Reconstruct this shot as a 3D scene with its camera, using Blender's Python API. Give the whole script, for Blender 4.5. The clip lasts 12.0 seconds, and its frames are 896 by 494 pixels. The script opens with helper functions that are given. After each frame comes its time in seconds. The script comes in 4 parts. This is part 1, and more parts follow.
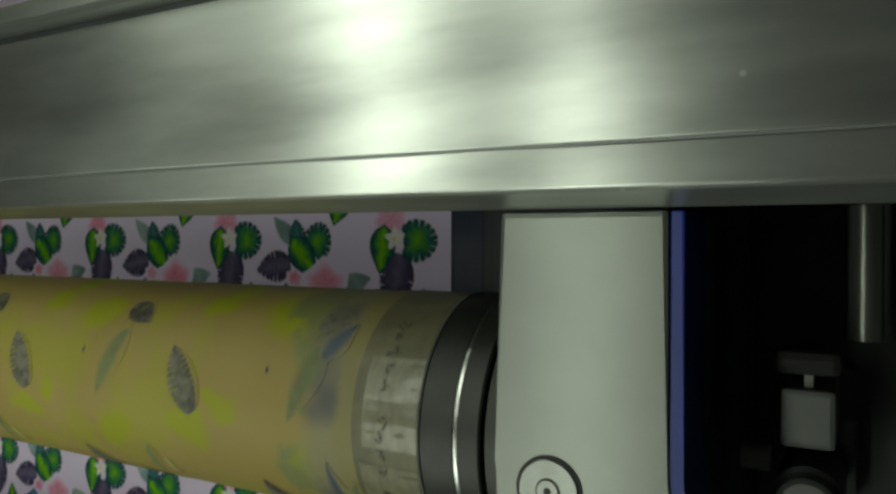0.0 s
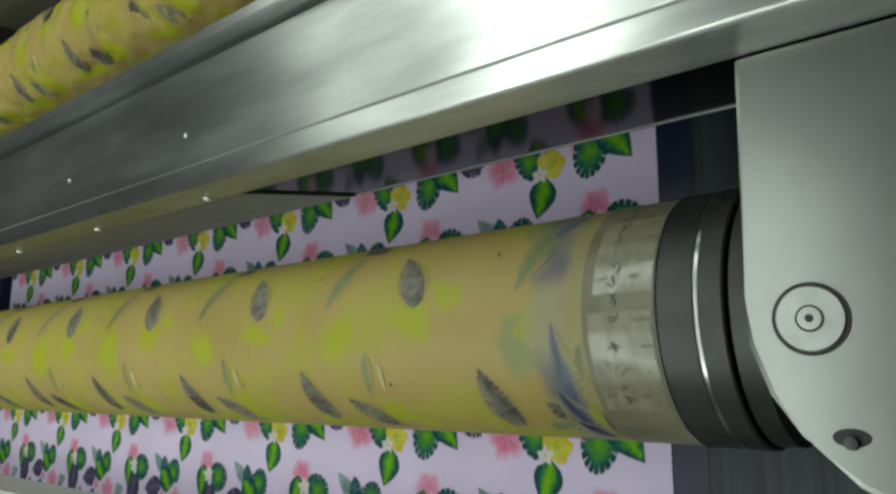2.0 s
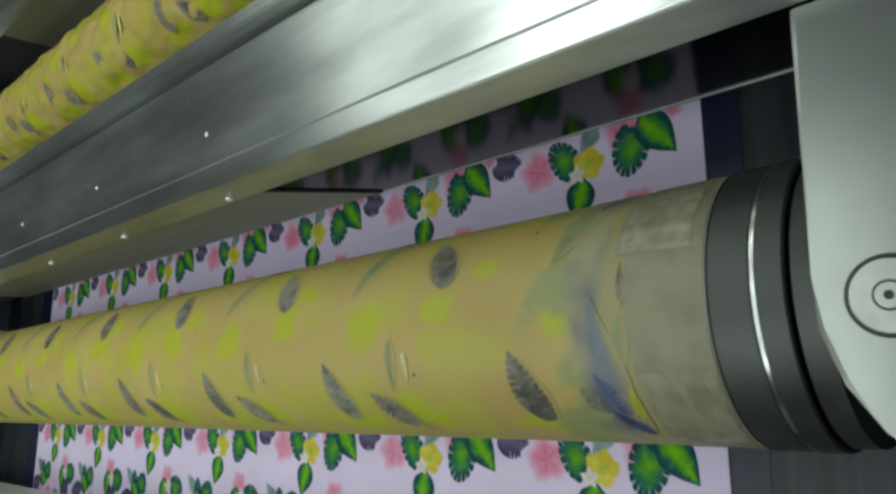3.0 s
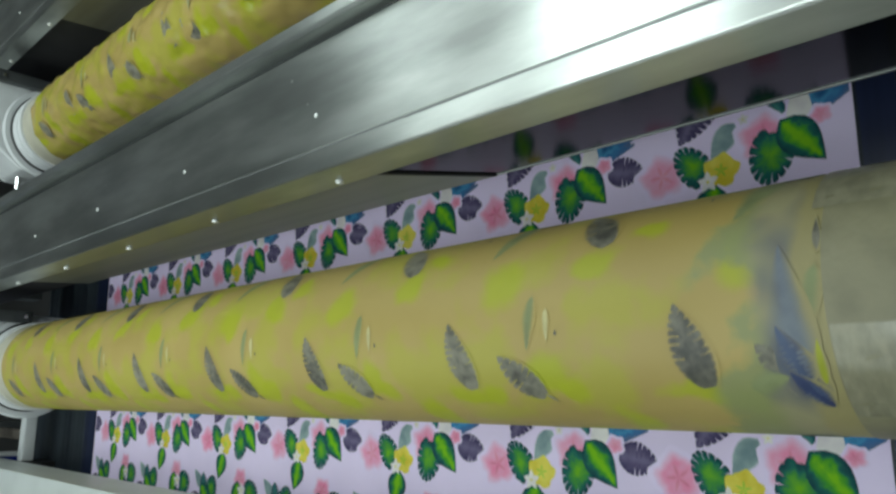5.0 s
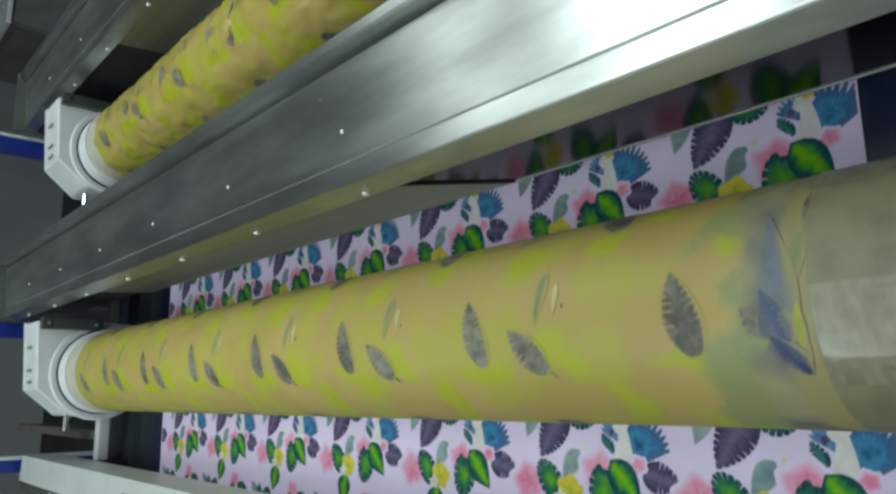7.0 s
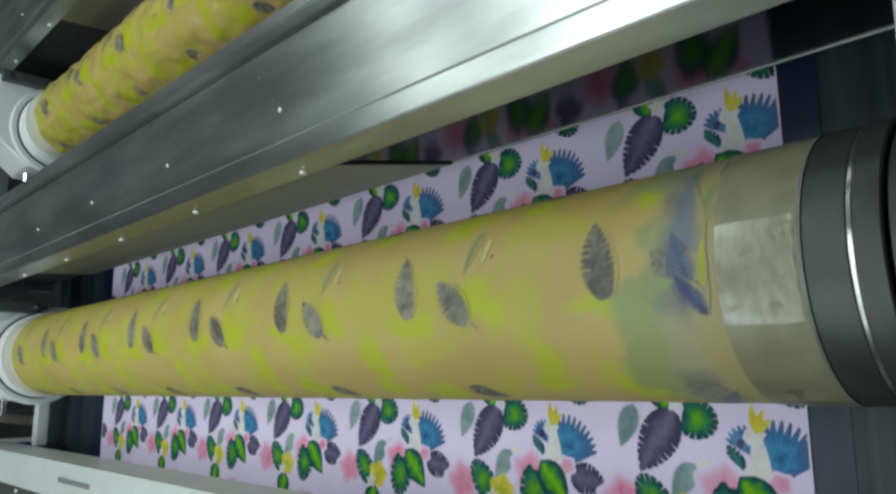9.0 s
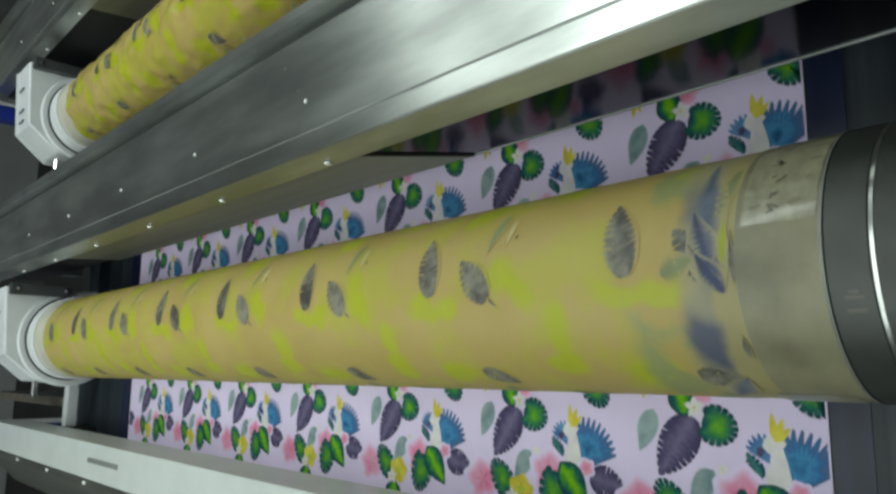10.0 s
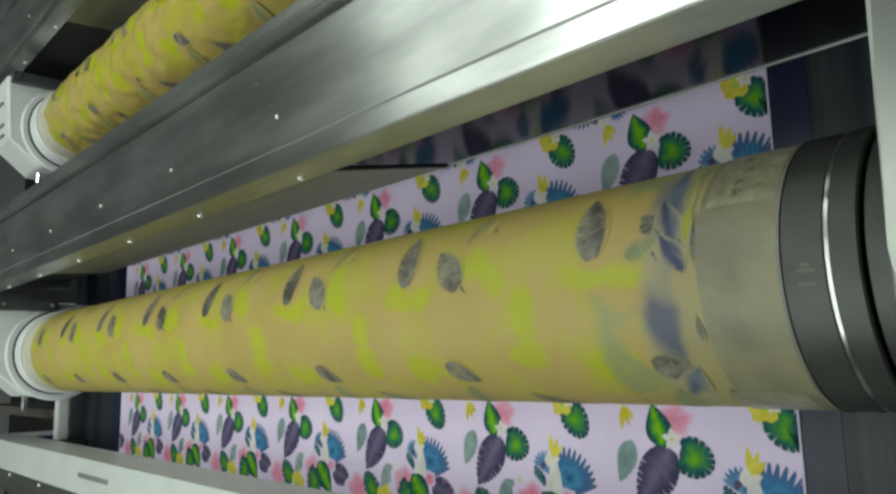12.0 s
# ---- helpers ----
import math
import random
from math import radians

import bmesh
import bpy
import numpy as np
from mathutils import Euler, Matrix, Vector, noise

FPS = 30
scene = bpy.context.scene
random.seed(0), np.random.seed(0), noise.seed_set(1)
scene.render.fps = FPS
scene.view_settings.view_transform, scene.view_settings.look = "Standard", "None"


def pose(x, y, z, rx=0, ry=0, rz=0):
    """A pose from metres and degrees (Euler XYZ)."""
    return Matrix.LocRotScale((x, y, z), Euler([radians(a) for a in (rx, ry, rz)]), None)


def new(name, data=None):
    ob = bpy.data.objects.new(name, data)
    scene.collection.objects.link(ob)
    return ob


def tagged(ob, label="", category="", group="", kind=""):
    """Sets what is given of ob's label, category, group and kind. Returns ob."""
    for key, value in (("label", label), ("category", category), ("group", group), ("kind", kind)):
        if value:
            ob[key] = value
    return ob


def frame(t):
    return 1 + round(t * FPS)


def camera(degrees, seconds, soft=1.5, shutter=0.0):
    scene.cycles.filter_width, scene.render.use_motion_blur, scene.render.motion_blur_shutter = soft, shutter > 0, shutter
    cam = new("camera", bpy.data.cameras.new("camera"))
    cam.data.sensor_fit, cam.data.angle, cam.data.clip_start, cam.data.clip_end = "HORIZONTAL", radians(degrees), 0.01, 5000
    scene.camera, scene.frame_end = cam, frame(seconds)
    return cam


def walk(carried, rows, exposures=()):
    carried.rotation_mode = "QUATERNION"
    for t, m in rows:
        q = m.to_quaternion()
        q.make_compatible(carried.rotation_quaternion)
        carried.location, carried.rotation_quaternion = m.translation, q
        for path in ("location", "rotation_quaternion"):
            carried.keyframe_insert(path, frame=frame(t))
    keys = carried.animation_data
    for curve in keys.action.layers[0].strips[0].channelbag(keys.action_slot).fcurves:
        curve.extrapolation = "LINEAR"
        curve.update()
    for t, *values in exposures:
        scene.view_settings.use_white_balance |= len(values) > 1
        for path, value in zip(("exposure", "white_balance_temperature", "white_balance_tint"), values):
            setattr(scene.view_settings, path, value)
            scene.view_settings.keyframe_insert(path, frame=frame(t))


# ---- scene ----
cam = camera(61.8, 12.0, soft=2.6, shutter=0.2)
ZB = 0.90          # height of the printing blanket over the floor
walk(cam, [
    (0.0, pose(0.2113, 0.1477, ZB + 0.6854, -0.36, 28.61, 0.20)),
    (0.3, pose(0.1954, 0.0971, ZB + 0.7006, 4.33, 27.28, -0.14)),
    (0.6, pose(0.1772, 0.0498, ZB + 0.7131, 5.79, 26.44, -2.00)),
    (0.9, pose(0.1654, 0.0094, ZB + 0.7249, 6.72, 28.95, -2.74)),
    (1.2, pose(0.1497, -0.0126, ZB + 0.7315, 6.71, 32.20, -2.98)),
    (1.5, pose(0.1668, -0.0426, ZB + 0.7197, 9.31, 37.43, -0.97)),
    (2.0, pose(0.1624, -0.0596, ZB + 0.7240, 11.07, 40.04, 0.37)),
    (2.5, pose(0.1672, -0.0657, ZB + 0.7258, 10.82, 41.12, -0.19)),
    (2.8, pose(0.1709, -0.0711, ZB + 0.6866, 10.47, 43.46, -0.77)),
    (3.0, pose(0.1373, -0.0724, ZB + 0.6740, 11.88, 43.56, -0.30)),
    (5.0, pose(0.0320, -0.0746, ZB + 0.7401, 11.67, 44.24, 0.33)),
    (5.5, pose(0.0357, -0.0758, ZB + 0.7465, 11.10, 46.78, 0.06)),
    (6.0, pose(0.0503, -0.0743, ZB + 0.7473, 10.80, 48.72, -0.20)),
    (6.5, pose(0.0686, -0.0732, ZB + 0.7436, 10.81, 49.09, -0.64)),
    (7.0, pose(0.0912, -0.0712, ZB + 0.7340, 10.46, 49.18, -0.94)),
    (9.0, pose(0.1150, -0.0869, ZB + 0.7174, 10.17, 45.99, -0.51)),
    (9.5, pose(0.1215, -0.0885, ZB + 0.7164, 10.03, 46.87, 0.45)),
    (10.0, pose(0.1217, -0.0843, ZB + 0.7235, 10.13, 47.57, 0.74)),
    (10.5, pose(0.1273, -0.0798, ZB + 0.7271, 9.63, 48.81, 0.16)),
    (11.0, pose(0.1345, -0.0753, ZB + 0.7292, 9.23, 49.36, -0.48)),
    (11.5, pose(0.1375, -0.0703, ZB + 0.7208, 8.45, 48.97, -1.38)),
    (12.0, pose(0.1412, -0.0640, ZB + 0.7101, 7.67, 47.42, -1.96)),
], [
    (0.0, -1.30, 7300, 3), (0.6, -1.22, 7300, 3), (1.2, -0.86, 6950, 6), (2.0, -0.62, 6650, 10),
    (5.0, -0.40, 6250, 10), (9.0, -0.36, 6200, 10), (10.5, -0.34, 6600, 10), (12.0, -0.33, 6700, 10)])

# ---- world and light ----
world = bpy.data.worlds.new("world")
scene.world = world
world.use_nodes = True
world.node_tree.nodes["Background"].inputs[0].default_value = (0.55, 0.62, 0.6, 1)
world.node_tree.nodes["Background"].inputs[1].default_value = 0.025
scene.view_settings.exposure = 0.0

LAMP_Z = 2.95
# rows of tube lamps along the machine: x, watts each, light's width, places along y
# the tube at x -2.35, y -1.35 is an added fill for the near left cloth
LAMP_ROWS = ((-1.24, 32.0, 0.24, (-1.5, 1.35)), (-0.53, 16.0, 0.12, (-2.9, -0.48)), (-2.35, 19.0, 0.24, (-1.35, 2.2)))


def lamp_light(x, y, watts, width):
    data = bpy.data.lights.new("tube_light", "AREA")
    data.shape, data.size, data.size_y, data.energy = "RECTANGLE", width, 2.2, watts
    data.color = (0.89, 1.0, 0.97)
    ob = new("tube_light", data)
    ob.matrix_world = pose(x, y, LAMP_Z - 0.06)
    return ob


for _x, _w, _d, _ys in LAMP_ROWS:
    for _y in _ys:
        lamp_light(_x, _y, _w, _d)


# ---- materials ----
CELL_X, CELL_Y = 0.243, 0.3204     # one repeat of the print, across and along
LACQUER = ((0.275, 0.205, 0.050, 1), (0.40, 0.31, 0.108, 1))
LILAC = ((0.80, 0.69, 0.93, 1), (0.84, 0.73, 0.96, 1))


def ground_colour(n, l, co, tones):
    """Two tones in soft clouds, in the thing's own space."""
    big = n.new("ShaderNodeTexNoise")
    big.inputs["Scale"].default_value = 7
    l.new(co.outputs["Object"], big.inputs["Vector"])
    base = n.new("ShaderNodeMix")
    base.data_type = "RGBA"
    base.inputs[6].default_value, base.inputs[7].default_value = tones
    l.new(big.outputs["Fac"], base.inputs[0])
    return base.outputs[2]


def mat(name, colour, rough=0.5, metal=0.0, noise_scale=20.0, vary=0.25, bump=0.0, bump_scale=200.0, stretch=(1, 1, 1), coat=0.0, rough_vary=0.1, tint=None, spec=0.5, brushed=0.0, specks=0.0, fade=0.0, ground=None):
    m = bpy.data.materials.new(name)
    m.use_nodes = True
    t = m.node_tree
    n, l = t.nodes, t.links
    b = n["Principled BSDF"]
    b.inputs["Metallic"].default_value = metal
    b.inputs["Coat Weight"].default_value = coat
    b.inputs["Coat Roughness"].default_value = 0.12
    b.inputs["Specular IOR Level"].default_value = spec
    if brushed:
        grain = n.new("ShaderNodeCombineXYZ")
        grain.inputs[1].default_value = 1.0
        b.inputs["Anisotropic"].default_value = brushed
        l.new(grain.outputs[0], b.inputs["Tangent"])
    co = n.new("ShaderNodeTexCoord")
    mp = n.new("ShaderNodeMapping")
    mp.inputs["Scale"].default_value = stretch
    l.new(co.outputs["Object"], mp.inputs["Vector"])
    nz = n.new("ShaderNodeTexNoise")
    nz.inputs["Scale"].default_value = noise_scale
    nz.inputs["Detail"].default_value = 5
    l.new(mp.outputs[0], nz.inputs["Vector"])
    big = n.new("ShaderNodeTexNoise")
    big.inputs["Scale"].default_value = noise_scale * 0.17
    big.inputs["Detail"].default_value = 3
    l.new(mp.outputs[0], big.inputs["Vector"])
    add = n.new("ShaderNodeMath")
    add.operation = "ADD"
    l.new(nz.outputs["Fac"], add.inputs[0])
    l.new(big.outputs["Fac"], add.inputs[1])
    ramp = n.new("ShaderNodeMapRange")
    ramp.interpolation_type = "SMOOTHSTEP"
    ramp.inputs[1].default_value, ramp.inputs[2].default_value = 0.70, 1.30
    l.new(add.outputs[0], ramp.inputs[0])
    mix = n.new("ShaderNodeMix")
    mix.data_type = "RGBA"
    lo = [c * (1 - vary) for c in colour]
    hi = tint if tint else [min(1, c * (1 + vary)) for c in colour]
    mix.inputs[6].default_value = (*lo, 1)
    mix.inputs[7].default_value = (*hi, 1)
    l.new(ramp.outputs[0], mix.inputs[0])
    colour_out = mix.outputs[2]
    if specks:
        vo = n.new("ShaderNodeTexVoronoi")
        vo.inputs["Scale"].default_value = 14
        l.new(co.outputs["Object"], vo.inputs["Vector"])
        lim = n.new("ShaderNodeMapRange")
        lim.inputs[1].default_value, lim.inputs[2].default_value = 0.02, 0.035
        lim.inputs[3].default_value, lim.inputs[4].default_value = specks, 0.0
        l.new(vo.outputs["Distance"], lim.inputs[0])
        fleck = n.new("ShaderNodeMix")
        fleck.data_type = "RGBA"
        fleck.inputs[7].default_value = (0.9, 0.9, 0.86, 1)
        l.new(lim.outputs[0], fleck.inputs[0])
        l.new(colour_out, fleck.inputs[6])
        colour_out = fleck.outputs[2]
    l.new(colour_out, b.inputs["Base Color"])
    rr = n.new("ShaderNodeMapRange")
    rr.inputs[3].default_value, rr.inputs[4].default_value = max(0.02, rough - rough_vary), min(1, rough + rough_vary)
    l.new(big.outputs["Fac"], rr.inputs[0])
    l.new(rr.outputs[0], b.inputs["Roughness"])
    if bump:
        fine = n.new("ShaderNodeTexNoise")
        fine.inputs["Scale"].default_value = bump_scale
        fine.inputs["Detail"].default_value = 3
        l.new(mp.outputs[0], fine.inputs["Vector"])
        bp = n.new("ShaderNodeBump")
        bp.inputs["Strength"].default_value = bump
        bp.inputs["Distance"].default_value = 0.002
        l.new(fine.outputs["Fac"], bp.inputs["Height"])
        l.new(bp.outputs[0], b.inputs["Normal"])
    if fade:
        # the dye thins out to its ground towards the rim of its figure
        at = n.new("ShaderNodeAttribute")
        at.attribute_name = "inner"
        wob = n.new("ShaderNodeMath")
        wob.operation = "MULTIPLY_ADD"
        wob.inputs[1].default_value = fade * 0.9
        wob.inputs[2].default_value = -fade * 0.45
        l.new(nz.outputs["Fac"], wob.inputs[0])
        sm = n.new("ShaderNodeMath")
        sm.operation = "ADD"
        l.new(at.outputs["Fac"], sm.inputs[0])
        l.new(wob.outputs[0], sm.inputs[1])
        al = n.new("ShaderNodeMapRange")
        al.interpolation_type = "SMOOTHSTEP"
        al.inputs[1].default_value, al.inputs[2].default_value = 0.05, 0.05 + fade
        l.new(sm.outputs[0], al.inputs[0])
        rim = n.new("ShaderNodeMapRange")
        rim.inputs[2].default_value = 0.22
        l.new(at.outputs["Fac"], rim.inputs[0])
        both = n.new("ShaderNodeMath")
        both.operation = "MULTIPLY"
        l.new(al.outputs[0], both.inputs[0])
        l.new(rim.outputs[0], both.inputs[1])
        thin = n.new("ShaderNodeMix")
        thin.data_type = "RGBA"
        l.new(both.outputs[0], thin.inputs[0])
        l.new(colour_out, thin.inputs[7])
        l.new(ground_colour(n, l, co, ground) if ground else screen_colour(n, l, co), thin.inputs[6])
        l.new(thin.outputs[2], b.inputs["Base Color"])
    return m


def leaf_dye(name, stops):
    """A printed dye that runs through several tones from the rim of its figure to the middle."""
    m = bpy.data.materials.new(name)
    m.use_nodes = True
    n, l = m.node_tree.nodes, m.node_tree.links
    b = n["Principled BSDF"]
    b.inputs["Roughness"].default_value = 0.85
    b.inputs["Specular IOR Level"].default_value = 0.2
    co = n.new("ShaderNodeTexCoord")
    nz = n.new("ShaderNodeTexNoise")
    nz.inputs["Scale"].default_value = 110
    nz.inputs["Detail"].default_value = 4
    l.new(co.outputs["Object"], nz.inputs["Vector"])
    at = n.new("ShaderNodeAttribute")
    at.attribute_name = "inner"
    wob = n.new("ShaderNodeMath")
    wob.operation = "MULTIPLY_ADD"
    wob.inputs[1].default_value, wob.inputs[2].default_value = 0.9, -0.45
    l.new(nz.outputs["Fac"], wob.inputs[0])
    sm = n.new("ShaderNodeMath")
    sm.operation = "ADD"
    l.new(at.outputs["Fac"], sm.inputs[0])
    l.new(wob.outputs[0], sm.inputs[1])
    ramp = n.new("ShaderNodeValToRGB")
    ends = ramp.color_ramp.elements
    for k, (where, colour) in enumerate(stops):
        e = ends[k] if k < 2 else ends.new(where)
        e.position, e.color = where, (*colour, 1)
    l.new(sm.outputs[0], ramp.inputs[0])
    l.new(ramp.outputs[0], b.inputs["Base Color"])
    return m


def glow(name, colour, strength):
    m = bpy.data.materials.new(name)
    m.use_nodes = True
    b = m.node_tree.nodes["Principled BSDF"]
    b.inputs["Base Color"].default_value = (*colour, 1)
    b.inputs["Emission Color"].default_value = (*colour, 1)
    b.inputs["Emission Strength"].default_value = strength
    return m


STEEL = mat("brushed_steel", (0.45, 0.475, 0.44), 0.33, 0.90, 20, 0.34, 0.03, 300, (0.22, 1, 1), rough_vary=0.05, brushed=0.75, specks=0.6)
STEEL_DULL = mat("dull_steel", (0.30, 0.31, 0.27), 0.45, 0.9, 24, 0.2, 0.05, 300, (0.06, 1, 1), brushed=0.6)
ARM_PAINT = mat("satin_arm_metal", (0.19, 0.203, 0.183), 0.29, 0.7, 30, 0.04, 0.02, 900, rough_vary=0.03)
WHITE_PAINT = mat("white_machine_paint", (0.58, 0.60, 0.59), 0.35, 0.0, 14, 0.07, 0.05, 300)
DARK_RING = mat("dark_ring_steel", (0.032, 0.035, 0.030), 0.42, 0.25, 25, 0.3, 0.1, 300, spec=0.4)
CREAM = mat("cream_bare_metal", (0.50, 0.48, 0.37), 0.4, 0.2, 20, 0.12, 0.1, 200)
RAIL_PAINT = mat("pale_rail_paint", (0.50, 0.53, 0.50), 0.36, 0.2, 12, 0.06, 0.05, 300)
# plain black parts, and the shade inside gaps and recesses as solid colour
BLACK = mat("black_parts_and_gap_shade", (0.012, 0.012, 0.012), 0.6, 0.0, 20, 0.3)
MIRROR = mat("dark_polished_panel", (0.05, 0.05, 0.056), 0.14, 1.0, 8, 0.2, 0.05, 60, rough_vary=0.05)
BLUE = mat("blue_frame_paint", (0.012, 0.028, 0.21), 0.35, 0.0, 18, 0.2)
BLANKET = mat("slate_blanket", (0.006, 0.014, 0.03), 0.45, 0.0, 70, 0.6, 0.15, 300, (1, 0.015, 1), tint=(0.042, 0.054, 0.06), spec=0.3)
MARGIN = mat("wet_ink_margin", (0.010, 0.016, 0.045), 0.4, 0.0, 60, 0.4, 0.1, 200, (1, 0.05, 1), spec=0.3)
RUST = mat("brownish_steel", (0.16, 0.14, 0.115), 0.5, 0.4, 20, 0.3, 0.1, 200)
BAND = mat("polished_band", (0.34, 0.35, 0.33), 0.22, 0.9, 30, 0.2)
SCREW = mat("pale_screw_head", (0.75, 0.76, 0.72), 0.35, 0.1, 40, 0.1)
KNOB = mat("turned_knob_metal", (0.225, 0.237, 0.218), 0.31, 0.8, 60, 0.12, 0.05, 300)
CHROME = mat("screw_metal", (0.8, 0.8, 0.78), 0.2, 1.0, 40, 0.1)
CONCRETE = mat("concrete_floor", (0.05, 0.05, 0.048), 0.7, 0.0, 3, 0.25, 0.3, 60)
WALL = mat("factory_wall", (0.38, 0.40, 0.39), 0.8, 0.0, 2, 0.12, 0.2, 40)
CEIL = mat("factory_ceiling", (0.66, 0.68, 0.66), 0.8, 0.0, 2, 0.12)
FRAME_DARK = mat("dark_machine_frame", (0.05, 0.055, 0.055), 0.5, 0.3, 12, 0.3, 0.1, 200)
PANEL_GREY = mat("grey_cover_panel", (0.22, 0.23, 0.22), 0.4, 0.4, 10, 0.2)
RIM_KHAKI = mat("bare_khaki_rim", (0.165, 0.155, 0.09), 0.45, 0.0, 30, 0.25, 0.2, 120, spec=0.35)
TAPE = mat("clear_tape", (0.205, 0.195, 0.125), 0.30, 0.0, 60, 0.2, 0.35, 70, coat=0.2, stretch=(2.0, 1, 1), spec=0.35)
INK = mat("marker_ink", (0.09, 0.08, 0.055), 0.5, 0, 30, 0.2)
TUBE = glow("tube_glow", (0.93, 1.0, 0.94), 9.0)

CLOTH = mat("lilac_cloth", (0.82, 0.71, 0.945), 0.85, 0.0, 8, 0.05, 0.3, 1500, spec=0.2)


def ink(name, a, b, scale=60.0, fade=0.0):
    """A printed dye: two tones that run into each other like watercolour."""
    return mat(name, a, 0.85, 0.0, scale, 0.0, 0.2, 1500, tint=b, spec=0.2, fade=fade, ground=LILAC)


DYES = [
    ink("dye_leaf_green", (0.05, 0.30, 0.025), (0.24, 0.58, 0.02)),
    ink("dye_teal", (0.012, 0.065, 0.085), (0.03, 0.19, 0.15)),
    ink("dye_plum", (0.035, 0.03, 0.085), (0.14, 0.115, 0.22)),
    ink("dye_pink", (0.84, 0.25, 0.42), (0.80, 0.42, 0.60), fade=0.5),
    ink("dye_grey_green", (0.16, 0.25, 0.27), (0.34, 0.45, 0.44), fade=0.3),
    ink("dye_blue", (0.03, 0.09, 0.28), (0.15, 0.34, 0.56)),
    ink("dye_white", (0.70, 0.66, 0.68), (0.84, 0.82, 0.78)),
    ink("dye_yellow", (0.62, 0.50, 0.03), (0.78, 0.70, 0.12)),
    ink("dye_lime", (0.25, 0.50, 0.03), (0.42, 0.66, 0.08)),
    ink("dye_rose", (0.70, 0.20, 0.31), (0.80, 0.34, 0.44)),
]
DYES += [
    leaf_dye("dye_fringed_leaf", ((0.0, (0.012, 0.062, 0.075)), (1.0, (0.16, 0.42, 0.012)), (0.3, (0.018, 0.14, 0.11)), (0.6, (0.065, 0.28, 0.045)))),
    leaf_dye("dye_bud_leaf", ((0.0, (0.010, 0.052, 0.070)), (0.95, (0.20, 0.50, 0.008)), (0.36, (0.015, 0.12, 0.10)), (0.6, (0.06, 0.30, 0.025)))),
    leaf_dye("dye_feather", ((0.0, (0.060, 0.050, 0.115)), (1.0, (0.17, 0.145, 0.25)), (0.3, (0.075, 0.062, 0.14)), (0.6, (0.115, 0.098, 0.185)))),
    leaf_dye("dye_blue_fan", ((0.0, (0.10, 0.15, 0.28)), (1.0, (0.02, 0.10, 0.24)), (0.3, (0.045, 0.16, 0.36)), (0.6, (0.07, 0.28, 0.50)))),
    leaf_dye("dye_teal_fan", ((0.0, (0.012, 0.055, 0.075)), (1.0, (0.06, 0.22, 0.20)), (0.5, (0.02, 0.11, 0.13)))),
]
GREEN, TEAL, PLUM, PINK, GREY, BLUEDYE, WHITE, YELLOW, LIME, ROSE, FRINGED, BUD, FEATHER, BLUEFAN, TEALFAN = range(15)


